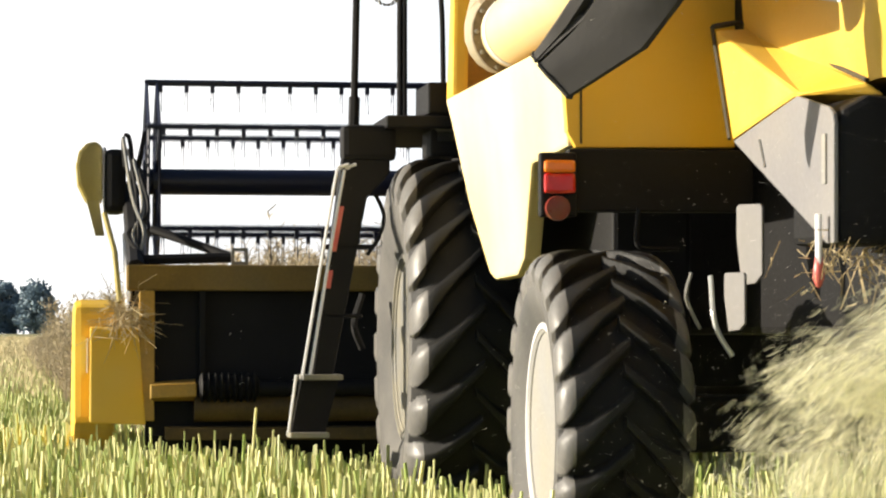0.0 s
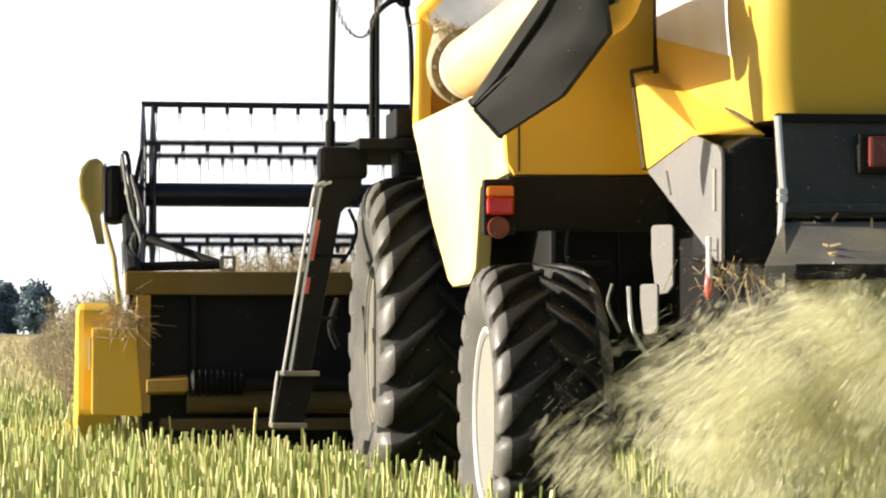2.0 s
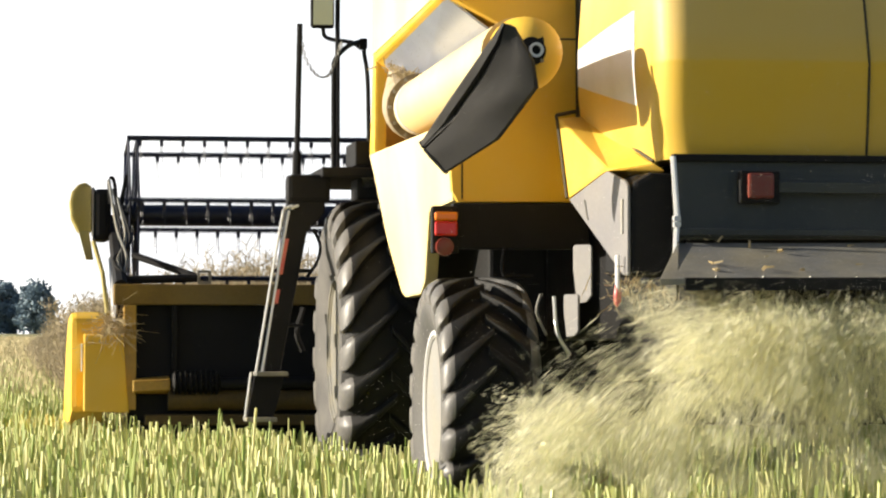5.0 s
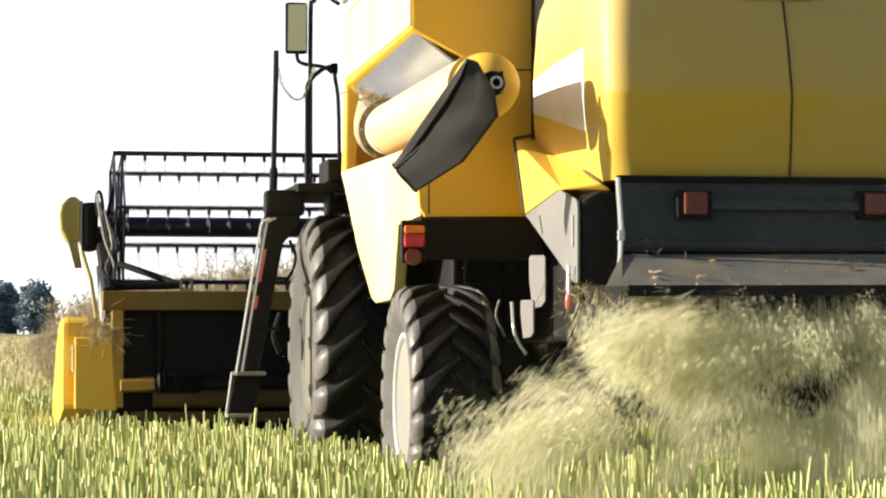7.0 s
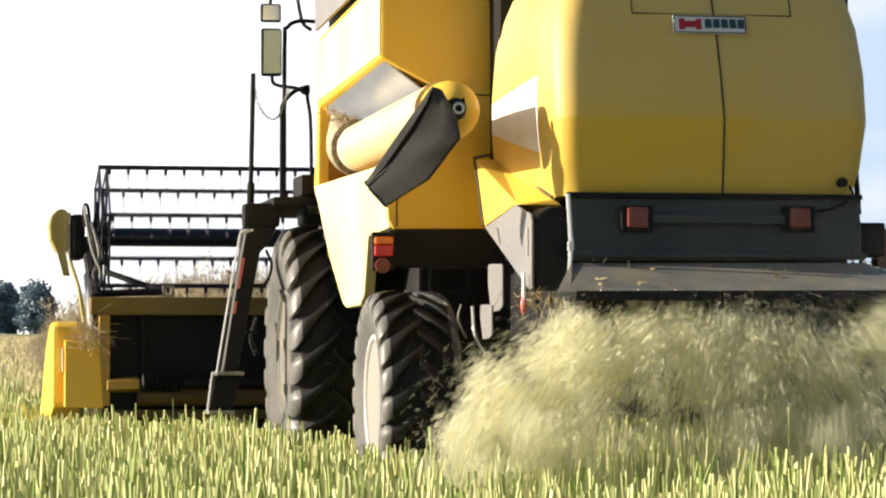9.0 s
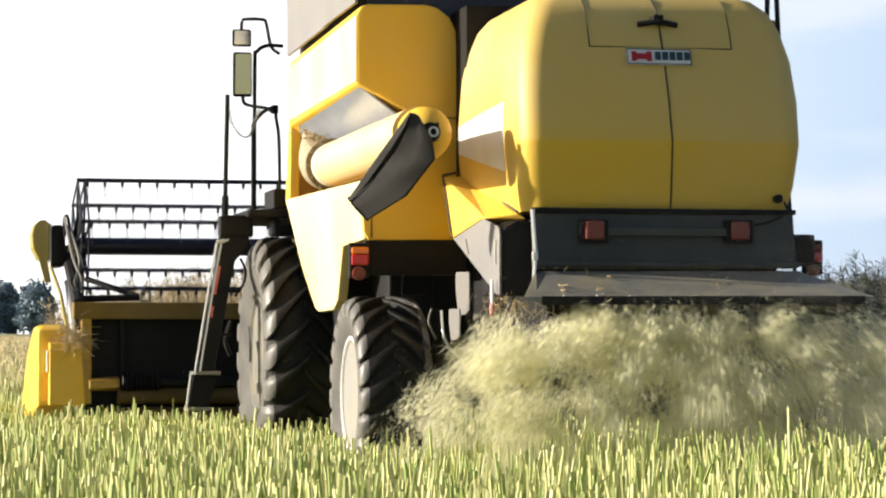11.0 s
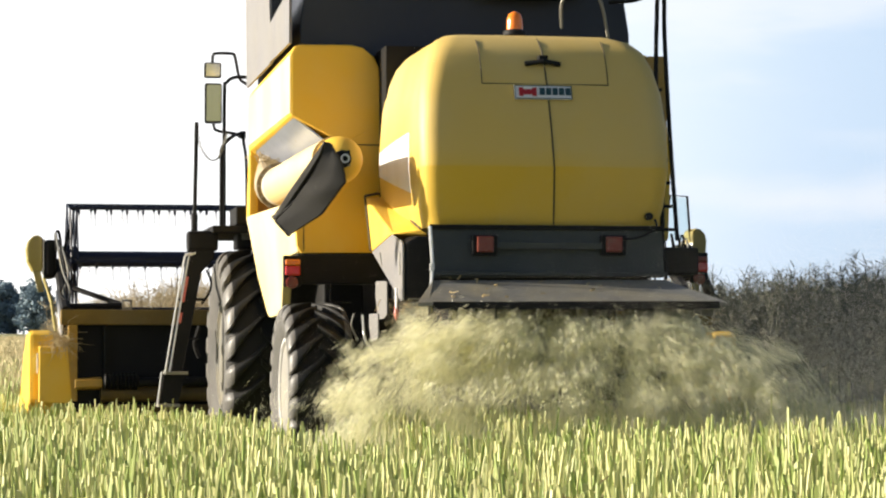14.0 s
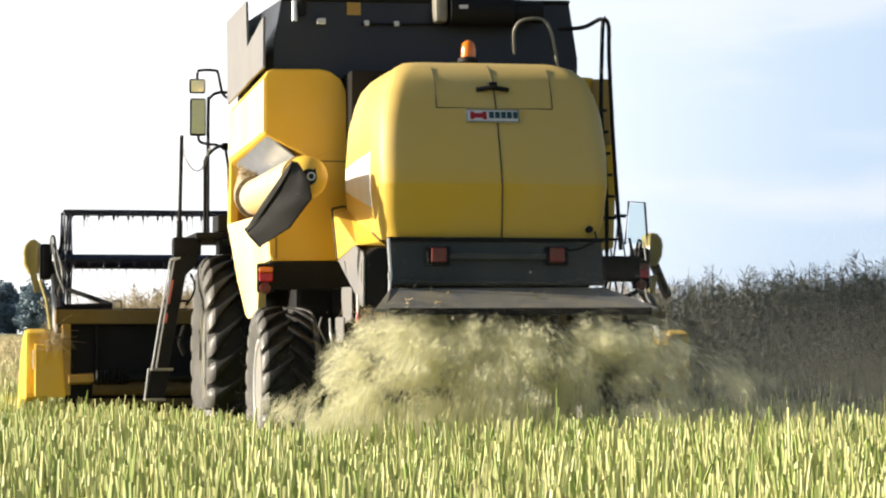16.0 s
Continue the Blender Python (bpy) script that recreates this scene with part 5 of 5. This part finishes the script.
        cover = prism(bmesh.new(), [(o + s * dx, 6.40, z + (0.11 if s > 0 else 0)) for dx, z in shape], [(o + s * dx, 6.72, z + (0.11 if s > 0 else 0)) for dx, z in shape])
        part("drive_cover", cover, OLIVE_SHADED, box_part, "yellow rounded drive cover, shade put into its dull colour", bevel=0.02)
        part("cover_rim", prism(bmesh.new(), [(o + s * 0.09, 6.4, 1.64), (o + s * 0.09, 6.72, 1.64), (o + s * 0.09, 6.72, 1.99), (o + s * 0.09, 6.4, 1.99)], [(o + s * 0.105, 6.36, 1.62), (o + s * 0.105, 6.75, 1.62), (o + s * 0.105, 6.75, 2.0), (o + s * 0.105, 6.36, 2.0)]), ALU, box_part)
        part("link", prism(bmesh.new(), [(o + s * 0.20, 6.4, 1.70), (o + s * 0.13, 6.4, 1.70), (o + s * 0.10, 6.35, 1.50), (o + s * 0.15, 6.35, 1.50)], [(o + s * 0.20, 6.46, 1.70), (o + s * 0.13, 6.46, 1.70), (o + s * 0.10, 6.41, 1.50), (o + s * 0.15, 6.41, 1.50)]), OLIVE_SHADED, box_part)
        part("lever", bar([(o + s * 0.10, 6.35, 1.62), (o + s * 0.05, 6.0, 1.40), (o + s * 0.03, 5.6, 1.12)], 0.016, 7), OLIVE_SHADED, box_part, smooth=True)
        part("reel_arm", bar([(o - s * 0.05, 5.45, 1.30), (o - s * 0.05, 6.70, 1.78)], 0.05, 8), BLACK, hdr, "black reel lift arm")
        part("lift_cylinder", bar([(o - s * 0.02, 5.40, 1.02), (o - s * 0.02, 6.2, 1.5)], 0.025, 8), ALU, hdr, smooth=True)
        for k in range(4 if s < 0 else 1):
            j = 0.03 * k
            part("hose", bar(curve([(o - s * (0.02 + j), 6.4, 1.95 - j), (o - s * (0.0 + j), 6.2, 2.02 - 2 * j), (o - s * (0.04 + j), 5.9, 1.7 - j), (o - s * (0.10 - j), 5.7, 1.48), (o - s * (0.03 + j), 5.5, 1.30), (o - s * 0.02, 5.4, 1.12 - j)], 5), 0.011, 6), BLACK if k % 2 else STEEL, hdr, smooth=True)
        part("hose", bar(curve([(o - s * 0.01, 6.3, 1.88), (o + s * 0.0, 6.3, 2.03), (o - s * 0.03, 6.3, 2.05), (o - s * 0.05, 6.3, 1.92), (o - s * 0.04, 6.3, 1.75)], 5), 0.013, 6), BLACK, hdr, smooth=True)
        part("blade", prism(bmesh.new(), [(o - s * 0.05, 6.3, 1.80), (o - s * 0.09, 6.3, 1.80), (o - s * 0.13, 6.3, 2.08), (o - s * 0.11, 6.3, 2.08)], [(o - s * 0.05, 6.32, 1.80), (o - s * 0.09, 6.32, 1.80), (o - s * 0.13, 6.32, 2.08), (o - s * 0.11, 6.32, 2.08)]), BLACK, hdr)
        part("prop", bar([(o - s * 0.08, 5.55, 1.345), (o - s * 0.56, 5.55, 1.36)], 0.028, 8), BLACK, hdr)
        part("prop_brace", bar([(o - s * 0.15, 5.9, 1.52), (o - s * 0.55, 5.6, 1.37)], 0.024, 8), BLACK, hdr)
        bm = bmesh.new()
        box(bm, -0.045, 0.045, -0.02, 0.02, 0.028, 0.045)
        box(bm, -0.045, 0.045, -0.02, 0.02, -0.045, -0.028)
        box(bm, -0.045, -0.028, -0.02, 0.02, -0.0278, 0.0278)
        box(bm, 0.028, 0.045, -0.02, 0.02, -0.0278, 0.0278)
        part("eye_plate", bm, STEEL, hdr, place=(o - s * 0.60, 5.52, 1.365))
    # marker frame at the right end
    frame_part = part("marker_frame", bar([(3.06, 6.5, 2.02), (3.10, 6.5, 2.46), (3.27, 6.5, 2.45), (3.30, 6.5, 2.02)], 0.012, 6), BLACK, hdr, "thin black frame with a clear pane")
    part("pane", sheet([(3.08, 6.5, 2.03), (3.11, 6.5, 2.44), (3.26, 6.5, 2.44), (3.29, 6.5, 2.03)], (0, 0.004, 0)), GLASS, frame_part)
    part("divider_rod", bar([(3.33, 6.5, 1.90), (3.56, 6.7, 1.50)], 0.05, 8), BLACK, hdr)
    # straw tangled on the left end
    rng = np.random.default_rng(21)
    n = 300
    base = np.stack([rng.normal(-2.80, 0.07, n), rng.normal(5.27, 0.04, n), rng.normal(1.03, 0.05, n)], axis=1)
    d = np.stack([rng.normal(0, 1, n), rng.normal(-0.3, 0.5, n), rng.normal(-0.45, 0.6, n)], axis=1)
    v, f = slivers(rng, base, d, rng.gamma(2.0, 0.035, n) + 0.02, rng.uniform(0.0025, 0.0055, n), 3, 0.6)
    ob = new("caught_straw", soup("caught_straw", v, f, STALK_DRY))
    ob.parent = hdr
    tagged(ob, kind="stuff")


build_header()

reel_bats = []


def build_reel():
    bm = lathe(bmesh.new(), [(HX0 + 0.10, 0.001), (HX0 + 0.10, 0.074), (HX1 - 0.12, 0.074), (HX1 - 0.12, 0.001)], 24)
    reel = part("reel", bm, REEL_BLUE, machine, "dark blue reel with six tined bats", (0, REEL_Y, REEL_Z), smooth=True)
    spiders = [HX0 + 0.14, HX0 + 0.20, -0.3, 0.9, HX1 - 0.2]
    spoke = bar([(0, 0.06, 0), (0, REEL_R, 0)], 0.011, 5)
    rod = bar([(0, REEL_R, 0), (0, REEL_R * 0.5, REEL_R * 0.866)], 0.009, 5)
    meshes = {}
    for name, bm in (("spoke", spoke), ("rim_rod", rod)):
        first = part(name, bm, REEL_BLUE, reel)
        meshes[name] = first.data
        bpy.data.objects.remove(first)
    for j, x in enumerate(spiders):
        for k in range(6):
            for name in ("spoke", "rim_rod"):
                ob = new(name, meshes[name])
                ob.parent, ob.location, ob.rotation_euler = reel, (x, 0, 0), (k * math.pi / 3 + math.pi / 2, 0, 0)
        if j < 2:
            part("hub", lathe(bmesh.new(), [(x - 0.02, 0.001), (x - 0.02, 0.12), (x + 0.02, 0.12), (x + 0.02, 0.001)], 18), REEL_BLUE, reel)
    bm = bmesh.new()
    tube(bm, [(HX0 + 0.13, 0, 0), (HX1 - 0.13, 0, 0)], 0.019, 8)
    k, x = 0, HX0 + 0.22
    while x < HX1 - 0.15:
        box(bm, x - 0.012, x + 0.012, -0.014, 0.014, -0.055, -0.012)
        tube(bm, [(x + 0.004, 0, -0.05), (x + 0.006, -0.01, -0.17)], 0.0028, 4)
        tube(bm, [(x - 0.006, 0, -0.05), (x - 0.012, -0.012, -0.13)], 0.0024, 4)
        x += 0.148
    bat_mesh = None
    for k in range(6):
        if bat_mesh is None:
            bat = part("bat", bm, REEL_BLUE, reel)
            bat_mesh = bat.data
        else:
            bat = new("bat", bat_mesh)
            bat.parent = reel
        reel_bats.append((bat, k * math.pi / 3))
    return reel


reel = build_reel()


# ---------------------------------------------------------------- flying straw, birds
def build_spray(count=210, flakes=1200):
    """Puffs of chopped straw: most are dense streaks, some are loose large pieces at the fringe."""
    rng = np.random.default_rng(31)
    meshes = []
    for k in range(9):
        loose = k >= 7
        n = 170 if loose else flakes
        knots = rng.normal(0, 1, (14, 3)) * np.array([0.075, 0.14, 0.055])
        if loose:
            base = np.clip(rng.normal(0, 1, (n, 3)), -1.8, 1.8) * np.array([0.15, 0.17, 0.09])
        else:
            base = knots[rng.integers(0, 14, n)] + rng.normal(0, 1, (n, 3)) * np.array([0.034, 0.06, 0.034])
        way = rng.normal(0, 0.75, (n, 3)) + np.array([0, -0.7, -0.8])
        long = rng.gamma(1.8, 0.007, n) + 0.005
        v, f = flakes_at(rng, base, way, long, rng.uniform(0.003, 0.0070, n))
        meshes.append(soup("straw_spray", v, f, STRAW))
    made = []
    for k in range(count):
        ob = tagged(new("straw_spray", meshes[k % len(meshes)]), "pale chopped straw flying from the chopper", "straw", group="chopped straw spray", kind="stuff")
        made.append(ob)
    return made


spray = build_spray()


def build_dust(count=8, grains=130000):
    """Fine dust hanging behind and to the right of the machine, thickest near the stubble."""
    rng = np.random.default_rng(41)
    made = []
    for k in range(count):
        n = grains
        c = np.stack([rng.normal(1.5, 1.25, n) + 0.2 * (k - 3), -2.3 - rng.gamma(2.0, 0.75, n), 0.25 + rng.gamma(1.7, 0.30, n)], axis=1)
        c[:, 0] += 0.25 * (-2.3 - c[:, 1])
        lump = np.sin(c[:, 0] * 3.1 + k) * np.sin(c[:, 2] * 4.3 + 2 * k) * np.sin(c[:, 1] * 2.7 - k)
        c = c[lump > rng.uniform(-0.9, 0.5, n)]
        n = len(c)
        size = rng.uniform(0.0005, 0.0011, n)
        v = (c[:, None] + rng.normal(0, 1, (n, 3, 3)) * size[:, None, None]).reshape(-1, 3)
        f = np.arange(3 * n).reshape(-1, 3)
        made.append(tagged(new("dust", soup("dust", v, f, HAZE)), "thin pale dust drifting behind the machine", "dust", group="drifting dust", kind="stuff"))
    # a thicker veil that hangs between the machine and the standing crop
    for k in range(4):
        n = 150000
        c = np.stack([rng.normal(2.3, 0.75, n), rng.normal(-1.6, 1.6, n), 0.2 + rng.gamma(2.2, 0.30, n)], axis=1)
        lump = np.sin(c[:, 0] * 2.3 + k) * np.sin(c[:, 2] * 3.1 + 2 * k) * np.sin(c[:, 1] * 1.9 - k)
        c = c[(lump > rng.uniform(-0.9, 0.6, n)) & (c[:, 0] > 1.15 + 0.25 * np.maximum(c[:, 1] + 2.2, 0))]
        n = len(c)
        v = (c[:, None] + rng.normal(0, 1, (n, 3, 3)) * rng.uniform(0.0008, 0.0015, n)[:, None, None]).reshape(-1, 3)
        made.append(tagged(new("dust", soup("dust", v, np.arange(3 * n).reshape(-1, 3), HAZE)), "pale dust hanging beside the standing crop", "dust", group="drifting dust", kind="stuff"))
    return made


dust = build_dust()


def build_bird():
    bird = new("bird")
    tagged(bird, "small grey bird flapping across the sky", "bird", group="birds")
    bm = lathe(bmesh.new(), [(-0.11, 0.001), (-0.06, 0.025), (0.0, 0.036), (0.06, 0.028), (0.09, 0.02), (0.11, 0.016), (0.13, 0.001)], 10)
    part("body", bm, BIRD, bird, smooth=True)
    outline = [(0.06, 0), (-0.05, 0), (-0.06, 0.09), (-0.09, 0.19), (-0.06, 0.23), (0.01, 0.15), (0.06, 0.08)]
    for s in (-1, 1):
        part("wing", prism(bmesh.new(), [(a, s * b, -0.004) for a, b in outline], [(a, s * b, 0.004) for a, b in outline]), BIRD, bird)
    part("tail", prism(bmesh.new(), [(-0.09, -0.01, 0), (-0.09, 0.01, 0), (-0.17, 0.03, 0), (-0.17, -0.03, 0)], [(-0.09, -0.01, 0.006), (-0.09, 0.01, 0.006), (-0.17, 0.03, 0.006), (-0.17, -0.03, 0.006)]), BIRD, bird)
    return bird


birds = [build_bird(), None]
birds[1] = copy_thing(birds[0], pose(0, 0, 40))


# ---------------------------------------------------------------- motion
def drive_at(t):
    ts = [r[0] for r in DRIVE]
    return [float(np.interp(t, ts, [r[k] for r in DRIVE])) for k in (1, 2, 3, 4)]


def machine_pose(t):
    x, y, yaw, tilt = drive_at(t)
    return pose(x, y, 0, tilt, 0, yaw)


def motions():
    walk(machine, [(r[0], pose(r[1], r[2], 0, r[4], 0, r[3])) for r in DRIVE])
    start = DRIVE[0][2]
    for wheel, radius in wheels:
        x, y, z = wheel.location
        walk(wheel, [(r[0], pose(x, y, z, -math.degrees((r[2] - start) / radius))) for r in ROLL])
    times = [0.25 * k for k in range(65)]

    def turned(t):
        return 150 * t + float(np.interp(t, (1.5, 3.5, 7, 9, 14.5, 16), (0, 5, 12, 15.5, 25.5, 30)))

    walk(reel, [(t, pose(0, REEL_Y, REEL_Z, -turned(t))) for t in times])
    for bat, a in reel_bats:
        at = (0, REEL_R * math.cos(a + math.pi / 2), REEL_R * math.sin(a + math.pi / 2))
        walk(bat, [(t, pose(*at, turned(t))) for t in times])
    # strips of crop lean into the reel and go down under the knife as the header reaches them
    for ob, y in rape_strips:
        reach = [t / 10 for t in range(-60, 220) if drive_at(t / 10 if 0 <= t / 10 <= 16 else min(max(t / 10, 0), 16))[1] + 0.82 * (min(t / 10, 0) + max(t / 10 - 16, 0)) + 6.75 >= y]
        cut = reach[0] if reach else 40
        rows = [(0, pose(0, y, 0) if cut > 0 else pose(0, y - 0.5, -1.7, 40))]
        if 0 < cut < 16:
            if cut > 0.35:
                rows.append((cut - 0.3, pose(0, y, 0)))
            rows.append((cut + 0.25, pose(0, y + 0.1, -0.45, 22)))
            rows.append((cut + 0.75, pose(0, y + 0.2, -1.75, 42)))
        rows.append((16.2, rows[-1][1]))
        walk(ob, rows)
    # chopped straw: out under the hood, down the fan, into the stubble, and again
    rng = random.Random(17)
    life, rest = 0.56, 0.04
    for k, ob in enumerate(spray):
        rows = []
        t = -(k / len(spray)) * (life + rest) * 1.0
        turn = 0
        while t < 16.2:
            fan = (rng.randrange(9) - 4 + rng.gauss(0, 0.24)) / 4.3
            speed = rng.uniform(0.1, 1.7)
            sx = fan * 0.78 + 0.02
            vx = fan * (2.95 if fan < 0 else 3.0) + rng.gauss(0, 0.12) + (-0.35 if k % 9 >= 7 and fan < 0 else 0)
            vz = -0.85 + rng.gauss(0, 0.20)
            spin = rng.uniform(-20, 20)
            m = machine_pose(min(max(t, 0), 16))
            m.translation.y += 0.82 * (min(t, 0) + max(t - 16, 0))
            for j in range(6):
                s = j / 5
                dt = s * life
                drop = vz * dt - 1.7 * dt * dt
                p = m @ Vector((sx + vx * dt * (1 - 0.38 * s), -2.56 - speed * dt * (1 - 0.3 * s), 1.03 + drop - (0.3 if j == 5 else 0)))
                rows.append((t + dt, pose(p.x, p.y, p.z, spin * s, 0, spin * s)))
            t += life + rest
        first = max(i for i, r in enumerate(rows) if r[0] <= 0)
        (ta, ma), (tb, mb) = rows[first], rows[first + 1]
        here = pose(*ma.translation.lerp(mb.translation, -ta / (tb - ta)))
        walk(ob, [(0, here), *[r for r in rows if 0.02 < r[0] <= 16.2]])
    for k, ob in enumerate(dust):
        rows = []
        for j in range(33):
            t = 0.5 * j
            m = machine_pose(t)
            sway = Vector((0.22 * math.sin(1.7 * t + k), 0.20 * math.sin(1.3 * t + 2.1 * k), 0.07 * math.sin(2.3 * t + 0.8 * k)))
            p = m.translation + sway
            rows.append((t, pose(p.x, p.y, p.z, 0, 0, 3 * math.sin(0.9 * t + k))))
        walk(ob, rows)
    # two birds cross, wheel round beyond the edge of the view and come back farther off
    ways = (((0.0, 1370, 190), (0.6, 742, 127), (0.7, 634, 107), (0.8, 531, 93), (0.9, 430, 89), (1.0, 337, 81), (1.1, 273, 71), (1.2, 190, 65), (1.7, -150, 70),
             (2.3, -330, 110), (2.7, -110, 136), (2.9, 16, 143), (3.0, 79, 145), (3.2, 210, 152), (3.4, 354, 166), (3.6, 501, 180), (3.8, 657, 190), (5.0, 1560, 220), (7.0, 3000, 230), (16.0, 9000, 100)),
            ((0.0, 1460, 150), (0.7, 719, 77), (0.8, 608, 57), (0.9, 507, 51), (1.0, 404, 40), (1.1, 341, 40), (1.2, 250, 40), (1.7, -90, 50),
             (2.3, -280, 105), (2.7, -70, 130), (2.9, 57, 137), (3.0, 121, 154), (3.2, 261, 160), (3.4, 406, 176), (3.6, 556, 192), (3.8, 712, 203), (5.0, 1650, 235), (7.0, 3050, 240), (16.0, 9050, 100)))
    for k, (bird, way) in enumerate(zip(birds, ways)):
        rows = []
        for t, px, py in way:
            far = float(np.interp(t, (1.2, 2.8), ((80, 54)[k], 92)))
            a = EYE @ Vector(((px - 784) / 5248 * far, (441 - py) / 5248 * far, -far))
            rows.append((t, pose(a.x, a.y, a.z, 32 if t < 1.5 else -32 if t > 2.5 else 0, 0, float(np.interp(t, (1.2, 1.7, 2.3, 2.8), (165, 115, 55, -8))))))
        walk(bird, rows)
        wings = [c for c in bird.children if c.name.startswith("wing")]
        for s, wing in zip((-1, 1), sorted(wings, key=lambda c: c.data.vertices[3].co.y)):
            walk(wing, [(0.1 * j, pose(0, 0, 0.012, s * (22 + 38 * math.cos(0.1 * j * 2 * math.pi * 2.2 + 1.3 * k)))) for j in range(51)] + [(16.2, pose(0, 0, 0.012, s * 15))])


# the wheels' rows, close enough together for their turn
ROLL = [(0.4 * k, 0, drive_at(0.4 * k)[1], 0, 0) for k in range(41)]
motions()
